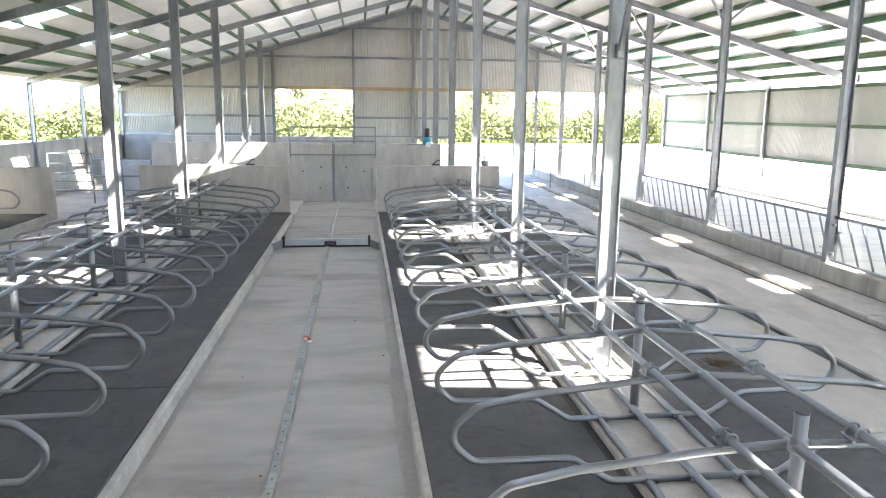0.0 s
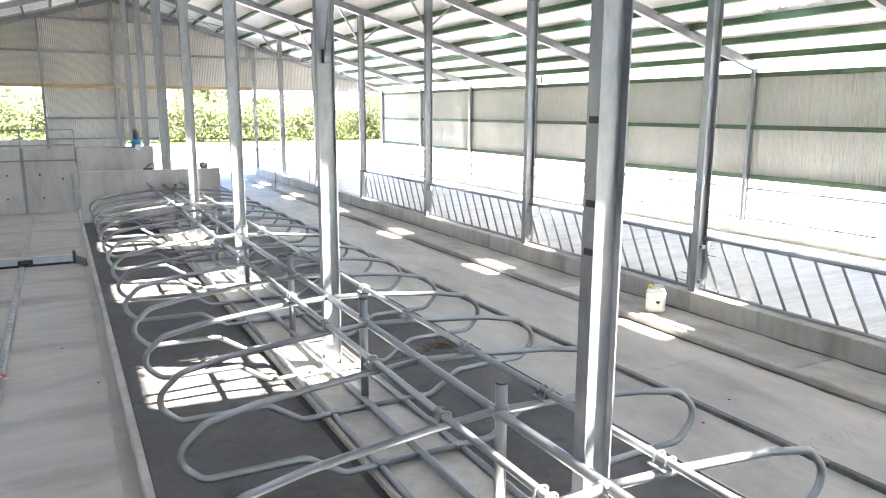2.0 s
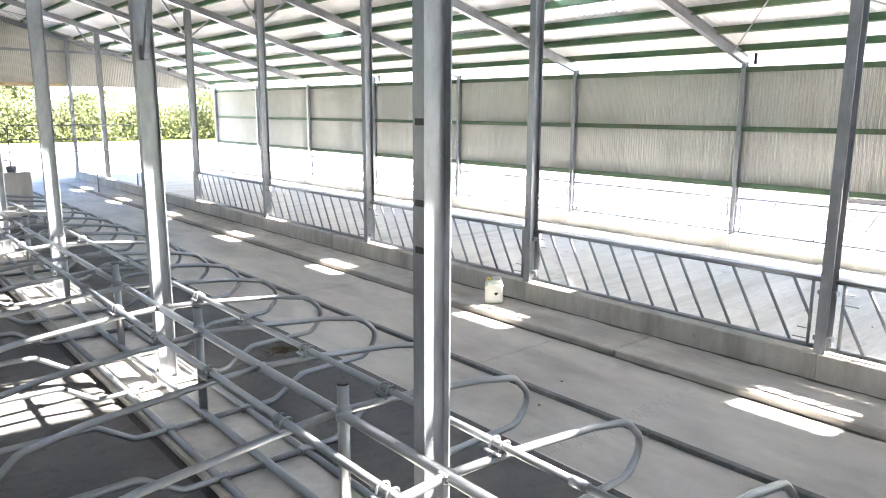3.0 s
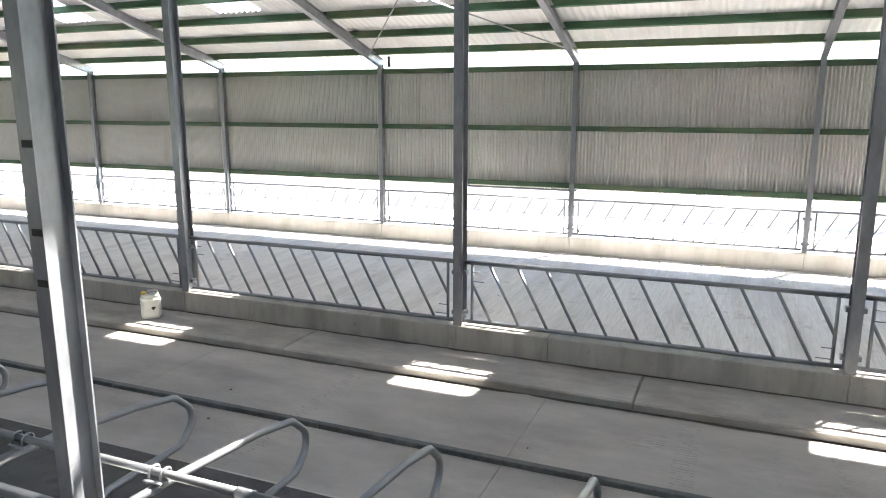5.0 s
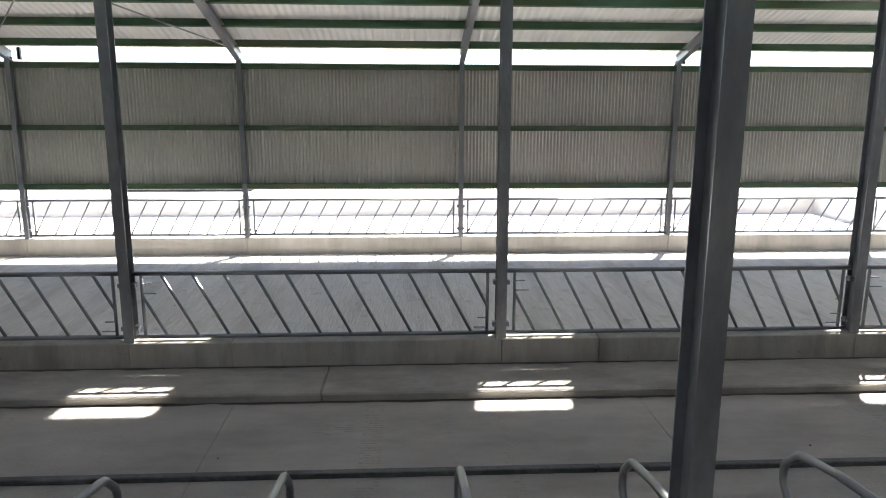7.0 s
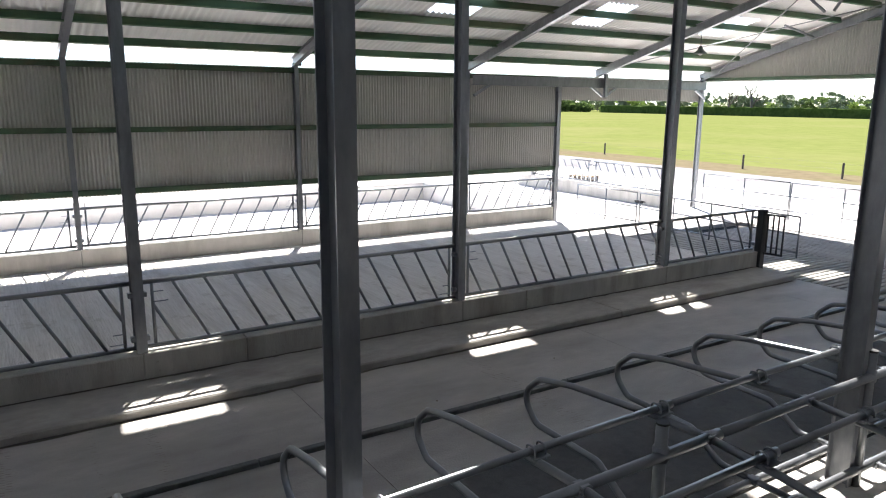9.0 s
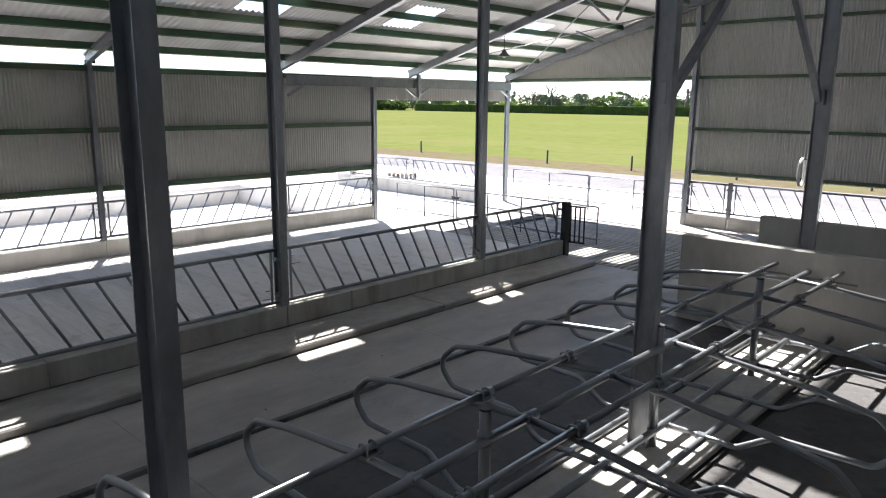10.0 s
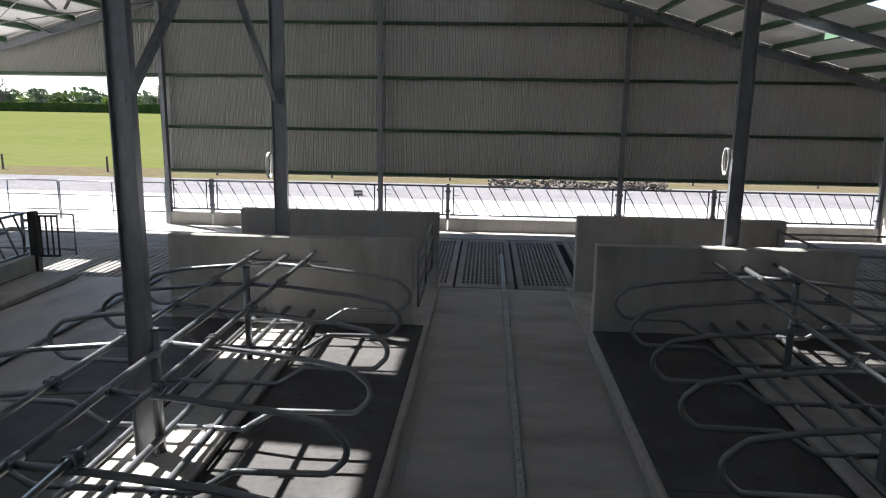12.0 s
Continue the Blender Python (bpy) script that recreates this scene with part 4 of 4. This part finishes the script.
for xs_, y in (((2.25, 2.69, 3.13), -10.82), ((-4.78, -4.34, -3.90), -10.82)):
    for x in xs_:
        wp = tagged(part("rail_plate", [cham(x - 0.20, x + 0.20, y - 0.018, y, 1.165, 1.195, 0.006)], M["galv"]), "dark fixing strip where a rail meets the wall", "plate", "rail fixing plates")

pk = thing("wrapped_pack", "tall pack of folded sheeting in crinkled grey wrap", "pack", at=(-8.2, 27.4, 0.0))
bm = bmesh.new()
bmesh.ops.create_cube(bm, size=1)
bmesh.ops.subdivide_edges(bm, edges=bm.edges[:], cuts=10, use_grid_fill=True)
for v in bm.verts:
    v.co = Vector((v.co.x * 1.9, v.co.y * 1.0, (v.co.z + 0.5) * 1.45))
    v.co += noise.noise_vector(v.co * 2.3) * 0.07
bm.verts.index_update()
pkg = ([tuple(v.co) for v in bm.verts], [tuple(v.index for v in f.verts) for f in bm.faces])
bm.free()
part("wrap", [pkg], M["bale"], pk)
part("strap", [bar((-0.4, -0.58, 0.02), (-0.4, -0.58, 1.45), 0.03, 0.01), bar((0.45, -0.58, 0.02), (0.45, -0.58, 1.45), 0.03, 0.01)], M["black"], pk)

# ---- yard boundary: low wall with barriers, far walls ----
yw = thing("yard_wall", "low sunlit concrete wall along the yard", "wall", kind="structure")
part("wall_panel", [cham(16.35, 24.6, -19.86, -19.66, -0.3, 0.50, 0.012)], M["wall_conc"], yw)
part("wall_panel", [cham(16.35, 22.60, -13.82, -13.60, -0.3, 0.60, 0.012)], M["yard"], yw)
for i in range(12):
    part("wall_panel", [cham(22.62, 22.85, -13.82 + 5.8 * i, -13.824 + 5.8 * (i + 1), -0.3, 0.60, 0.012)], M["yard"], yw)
plate("yard_channel", [box(20.50, 20.62, -19.0, 58.0, -0.1, -0.012)], "slat", "narrow grey drain channel across the yard", "drain")
for i in range(2):
    barrier(3.4, 0.55, 1.33, 0.46, 0.3, 0.41, "sunlit galvanised feed barrier on the yard wall", "feed barriers in the yard", (16.6 + 3.6 * i, -19.76, 0), 0, 0.018)
tagged(part("yard_post", [cham(23.62, 23.78, -19.84, -19.68, 0.4, 1.45, 0.012)], M["galv"]), "pale square gate post in the yard", "post")
for i in range(18):
    x = -34 + 5.9 * i
    y = -35.2 - 0.035 * max(0, x - 10) ** 1.2
    tagged(part("fence_post", [lathe([(0.055, -0.2), (0.055, 0.72), (0.04, 0.75)], 8, (x, y, 0))], M["bark"]), "brown round timber fence post at the field edge", "fence post", "field fence posts")
for z in (0.4, 0.68):
    tagged(part("fence_wire", [tube([(-34, -35.2, z), (10, -35.2, z), (40, -37.2, z), (68, -39.6, z)], 0.0025, 4)], M["dark_steel"]), "thin wire of the field fence", "wire", "field fence wires")

# ---- hedges and trees ----
# Pale leaf tone: haze and glare over the near hedge are put into the colour.
M["leaf_pale"] = mat("hazed_pale_leaf", (0.13, 0.145, 0.07), (0.19, 0.205, 0.115), 0.9, 0.9, 0, 0, None, (0.11, 0.122, 0.06), 0.4, 0.6)
# Greyer leaf for far trees, with the air's haze mixed into the colour.
M["leaf_far"] = mat("haze_greyed_leaf", (0.13, 0.16, 0.10), (0.20, 0.24, 0.15), 0.3, 0.9, 0, 0, None, (0.10, 0.13, 0.09), 0.1, 0.6)
thin_leaf(M["leaf_pale"], 0.5)
for key in ("leaf_pale", "leaf_far"):
    M[key].node_tree.nodes["Principled BSDF"].inputs["Specular IOR Level"].default_value = 0.0


def leaf_cloud(blobs, n, size, seed):
    """Small leaf cards scattered in the shells of rounded clumps: (centre, radii)."""
    r = random.Random(seed)
    vs, fs = [], []
    for i in range(n):
        c, rad = r.choice(blobs)
        d = Vector((r.gauss(0, 1), r.gauss(0, 1), r.gauss(0, 1))).normalized() * (r.random() ** 0.35)
        p = Vector((c[0] + d.x * rad[0], c[1] + d.y * rad[1], max(0.05, c[2] + d.z * rad[2])))
        a = Vector((r.uniform(-1, 1), r.uniform(-1, 1), r.uniform(-1, 1))).normalized()
        b = a.cross(Vector((r.uniform(-1, 1), r.uniform(-1, 1), r.uniform(-1, 1)))).normalized()
        s = size * r.uniform(0.5, 1.3)
        o = len(vs)
        vs += [tuple(p - a * s), tuple(p + b * s * 0.6), tuple(p + a * s), tuple(p - b * s * 0.6)]
        fs.append((o, o + 1, o + 2, o + 3))
    return vs, fs


def limb(p, d, length, r0, depth, rnd, out):
    q = p + d * length
    out.append(tube([p, (p + q) / 2 + Vector((rnd.uniform(-1, 1), rnd.uniform(-1, 1), 0)) * length * 0.05, q], r0, 5, False))
    if depth:
        for k in range(3 if depth > 1 else 4):
            nd = (d + Vector((rnd.uniform(-0.9, 0.9), rnd.uniform(-0.9, 0.9), rnd.uniform(-0.2, 0.6)))).normalized()
            limb(p + d * length * rnd.uniform(0.55, 1.0), nd, length * rnd.uniform(0.55, 0.75), r0 * 0.55, depth - 1, rnd, out)


def tree(x, y, h, w, leaf, seed, bare=False):
    rnd = random.Random(seed)
    t = thing("tree", "bare wide-branched tree behind the hedge" if bare else "leafy green tree behind the hedge", "tree", "trees beyond the field", at=(x, y, -0.12))
    out = []
    limb(Vector((0, 0, 0)), Vector((rnd.uniform(-0.05, 0.05), 0, 1)).normalized(), h * (0.34 if bare else 0.3), h * (0.036 if bare else 0.028), 4 if bare else 2, rnd, out)
    part("trunk", out, M["bark"], t)
    if not bare:
        blobs = [((rnd.gauss(0, w * 0.28), rnd.gauss(0, w * 0.28), h * rnd.uniform(0.28, 0.84)), (w * rnd.uniform(0.16, 0.30),) * 2 + (h * rnd.uniform(0.10, 0.2),)) for _ in range(14)]
        part("crown", [leaf_cloud(blobs, 2600, h * 0.036, seed)], M[leaf], t)
    return t


def hedge(x0, y0, x1, y1, h, d, n, size, seed, leaf, label, clipped=False):
    rnd = random.Random(seed)
    L = math.hypot(x1 - x0, y1 - y0)
    ux, uy = (x1 - x0) / L, (y1 - y0) / L
    pieces = []
    if clipped:
        k = int(L / 1.5)
        tops = [h * (0.86 + 0.10 * noise.noise((i * 0.23, seed, 0)) + 0.05 * rnd.random()) for i in range(k + 1)]
        vs, fs = [], []
        for i, tz in enumerate(tops):
            px, py = x0 + ux * L * i / k, y0 + uy * L * i / k
            vs += [(px - uy * s * d * (0.9 if z else 1), py + ux * s * d * (0.9 if z else 1), z) for s, z in ((-1, -0.2), (-1, tz), (1, tz), (1, -0.2))]
            if i:
                o = 4 * i
                fs += [(o - 4, o, o + 1, o - 3), (o - 3, o + 1, o + 2, o - 2), (o - 2, o + 2, o + 3, o - 1)]
        pieces.append((vs, fs))
        blobs = [((x0 + ux * L * i / k, y0 + uy * L * i / k, h * 0.48), (1.3, d * 1.05, h * 0.5)) for i in range(k + 1)]
    else:
        k = max(3, int(L / (h * 0.6)))
        blobs = []
        for i in range(k):
            s = (i + rnd.random()) / k
            hh = h * rnd.uniform(0.75, 1.12)
            blobs.append(((x0 + (x1 - x0) * s, y0 + (y1 - y0) * s, hh * 0.5 - 0.1), (h * 0.8, d, hh * 0.55)))
    o = part("hedge", pieces + [leaf_cloud(blobs, n, size, seed)], M[leaf])
    return tagged(o, label, "hedge", kind="stuff")


hedge(66, -197, 200, -197, 2.7, 1.2, 9000, 0.3, 11, "leaf", "clipped dark green field hedge far beyond the grass", True)
hedge(-60, -200, 62, -197, 2.7, 1.2, 8000, 0.3, 12, "leaf", "clipped dark green field hedge far beyond the grass", True)
hedge(205, -197, 330, -150, 4.6, 3.0, 12000, 0.6, 15, "leaf", "tall dark green hedge at the field's corner")
hedge(-46, 84, 60, 84, 4.7, 1.5, 42000, 0.22, 13, "leaf_pale", "overgrown light green hedge in sunlight behind the yard")
hedge(-60, -20, -60, 90, 5.0, 1.5, 26000, 0.26, 14, "leaf_pale", "overgrown light green hedge in sunlight beside the yard")
rt = random.Random(21)
for i in range(56):
    x, y = 14 + 5.2 * i + rt.uniform(-3, 3), -207 + rt.uniform(-10, 4)
    tree(x, y, rt.uniform(4.2, 7.2), rt.uniform(5.0, 8.5), ("leaf_far", "leaf", "leaf_far", "leaf", "leaf_light")[i % 5], 100 + i)
tree(141, -203, 13.5, 9, "leaf", 7, True)
tree(149, -203, 11.5, 8, "leaf", 17, True)
tree(94, -203, 12.0, 8, "leaf", 8, True)
tree(48, -203, 11.0, 8, "leaf", 9, True)
for i in range(9):
    x = -30 + 11 * i + rt.uniform(-3, 3)
    tree(x, 90 + rt.uniform(-3, 5), rt.uniform(5.5, 8.5), rt.uniform(5, 8), "leaf_pale", 200 + i)
far = part("far_woods", [leaf_cloud([((-250 + 26 * i + rt.uniform(-6, 6), -300 + 0.0006 * (i * 26 - 250) ** 2, 3.0), (16, 6, rt.uniform(3.0, 6.5))) for i in range(26)], 7000, 1.3, 31)], M["leaf_far"])
tagged(far, "hazy row of distant woods beyond the fields", "woods", kind="stuff")

# ---- dirt along the kerbs, dirt and painted shade at the step, rough floor margins ----
def ragged_strip(x, y0, y1, side, w0, w1, z, seed, scale=1.7):
    """A flat strip from x towards side with an uneven outer edge."""
    n = int((y1 - y0) / 0.12)
    vs, fs = [], []
    for i in range(n + 1):
        y = y0 + (y1 - y0) * i / n
        f = 0.5 + 0.5 * noise.noise((y * scale, seed, 0)) + 0.35 * noise.noise((y * scale * 5, seed + 3, 0))
        vs += [(x, y, z), (x + side * max(0.004, w0 + (w1 - w0) * f), y, z)]
        if i:
            fs.append((2 * i - 2, 2 * i, 2 * i + 1, 2 * i - 1))
    return vs, fs


# At the step's foot this dark tone also paints the step's own shade.
M["dirt"] = mat("dirt_and_shade", (0.06, 0.052, 0.043), (0.13, 0.115, 0.095), 12, 0.85, 0, 0.4, 60)
M["rough_margin"] = mat("rough_floor_margin", (0.34, 0.324, 0.296), (0.44, 0.423, 0.39), 16, 0.9, 0, 0.7, 90, (0.26, 0.245, 0.22), 1.6, 0.5)
for x, y0, y1, side, w0, w1, z, key, lab in (
        (7.978, -13.8, 30.0, -1, 0.02, 0.10, 0.003, "dirt", "dark dirt with painted shade along the foot of the step"),
        (8.898, -13.8, 30.0, -1, 0.01, 0.10, 0.103, "dirt", "dark damp dirt along the foot of the feed wall"),
        (4.862, -10.8, 22.0, 1, 0.0, 0.05, 0.003, "dirt", "dark damp dirt along the cubicle kerb"),
        (0.458, -10.8, 22.0, -1, 0.10, 0.16, 0.003, "rough_margin", "rough darker concrete margin along the cubicle kerb"),
        (-2.058, -10.8, 22.0, 1, 0.05, 0.10, 0.003, "rough_margin", "rough darker concrete margin along the cubicle kerb"),
        (-0.855, -13.8, 22.0, -1, 0.01, 0.045, 0.003, "rough_margin", "rough darker concrete beside the scraper rail"),
        (-0.775, -13.8, 22.0, 1, 0.01, 0.045, 0.003, "rough_margin", "rough darker concrete beside the scraper rail")):
    tagged(part("dirt_strip", [ragged_strip(x, y0, y1, side, w0, w1, z, x)], M[key]), lab, "dirt", kind="stuff")

# ---- tyre marks across the feeding passage ----
M["tyre_dirt"] = mat("tyre_dirt", (0.25, 0.232, 0.208), (0.36, 0.338, 0.305), 30, 0.9, 0, 0.3, 80)
rg = random.Random(12)
for y0, y1, x0, x1, keep in ((0.04, 0.27, 5.0, 7.85, 0.62), (0.36, 0.80, 7.1, 7.45, 0.5), (-0.72, -0.66, 4.95, 7.9, 0.35), (-1.30, -1.18, 5.0, 7.9, 0.4), (4.15, 4.38, 5.0, 7.8, 0.4), (-5.6, -5.38, 5.0, 7.9, 0.4)):
    dashes = []
    x = x0
    while x < x1:
        for k in range(4):
            a = y0 + (y1 - y0) * (k + 0.08) / 4
            if rg.random() < keep:
                w = rg.uniform(0.008, 0.018)
                dashes.append(([(x, a, 0.003), (x + w, a, 0.003), (x + w + 0.012, a + (y1 - y0) * 0.21, 0.003), (x + 0.012, a + (y1 - y0) * 0.21, 0.003)], [(0, 1, 2, 3)]))
        x += 0.052
    tagged(part("tyre_mark", dashes, M["tyre_dirt"]), "faint dirty tyre tread print on the concrete passage", "tyre mark", kind="stuff")

# ---- scrap of striped tape on the scraper rail ----
M["red"] = mat("red_tape", (0.50, 0.03, 0.03), (0.60, 0.05, 0.04), 20, 0.5)
tp = thing("tape_scrap", "small crumpled scrap of red and white tape on the rail", "tape", at=(-0.78, 10.0, 0.055), rz=20)
for i in range(6):
    part("stripe", [bar((-0.02 + 0.012 * (i % 2), -0.12 + 0.04 * i, 0.012), (0.03 - 0.01 * (i % 3), -0.08 + 0.04 * i, 0.02 + 0.008 * (i % 2)), 0.05, 0.012)],
         M["red"] if i % 2 else M["white_plastic"], tp)

# ---- rubble and cut branches at the field edge, small crate in the yard ----
rb = random.Random(8)
bits = []
for i in range(420):
    x = rb.uniform(-8.5, -0.6)
    y = -33.2 + rb.gauss(0, 0.5)
    z = -0.05 + abs(rb.gauss(0, 0.16)) * (1 - abs(y + 33.2) / 2.5)
    d = Vector((rb.uniform(-1, 1), rb.uniform(-1, 1), rb.uniform(-0.25, 0.35))).normalized() * rb.uniform(0.06, 0.28)
    p = Vector((x, y, max(-0.05, z)))
    bits.append(bar(p - d, p + d, rb.uniform(0.03, 0.13)))
tagged(part("rubble_heap", bits, M["bark"]), "low heap of dark branches and rubble at the field edge", "rubble", kind="stuff")
cr = thing("crate", "small dark slatted crate standing in the yard", "crate", at=(4.75, -28.4, -0.035), rz=15)
for i in range(3):
    for sy in (-1, 1):
        part("slat", [box(-0.16, 0.16, sy * 0.12 - 0.01, sy * 0.12 + 0.01, 0.02 + 0.07 * i, 0.065 + 0.07 * i)], M["slat"] if i % 2 else M["dark_steel"], cr)
for sx in (-1, 1):
    part("end_board", [box(sx * 0.165 - 0.008, sx * 0.165 + 0.008, -0.108, 0.108, 0.0, 0.22)], M["dark_steel"], cr)

# ---- pallet and stacked dark sheets in the yard ----
pl = thing("pallet", "weathered timber pallet lying behind the yard wall", "pallet", at=(24.4, -23.4, -0.02), rz=12)
for i in range(6):
    part("deck_board", [box(-0.55 + 0.2 * i, -0.44 + 0.2 * i, -0.4, 0.4, 0.24, 0.27)], M["timber"], pl)
for y in (-0.35, 0.0, 0.35):
    for x in (-0.5, 0.0, 0.5):
        part("block", [box(x - 0.06, x + 0.06, y - 0.05, y + 0.05, 0.0, 0.239)], M["bark"], pl)
ds = thing("sheet_stack", "low stack of dark sheets lying in the yard", "sheet stack", at=(29.4, 8.4, -0.02))
for i in range(3):
    part("sheet", [cham(-0.6, 0.6, -2.45 + 0.05 * i, 2.45 - 0.04 * i, 0.08 * i, 0.08 * i + 0.078, 0.01)], M["black"], ds)
part("marker_block", [cham(-0.3, 0.3, 2.5, 2.8, 0.0, 0.36, 0.02)], M["white_plastic"], ds, "pale block at the end of the stack")
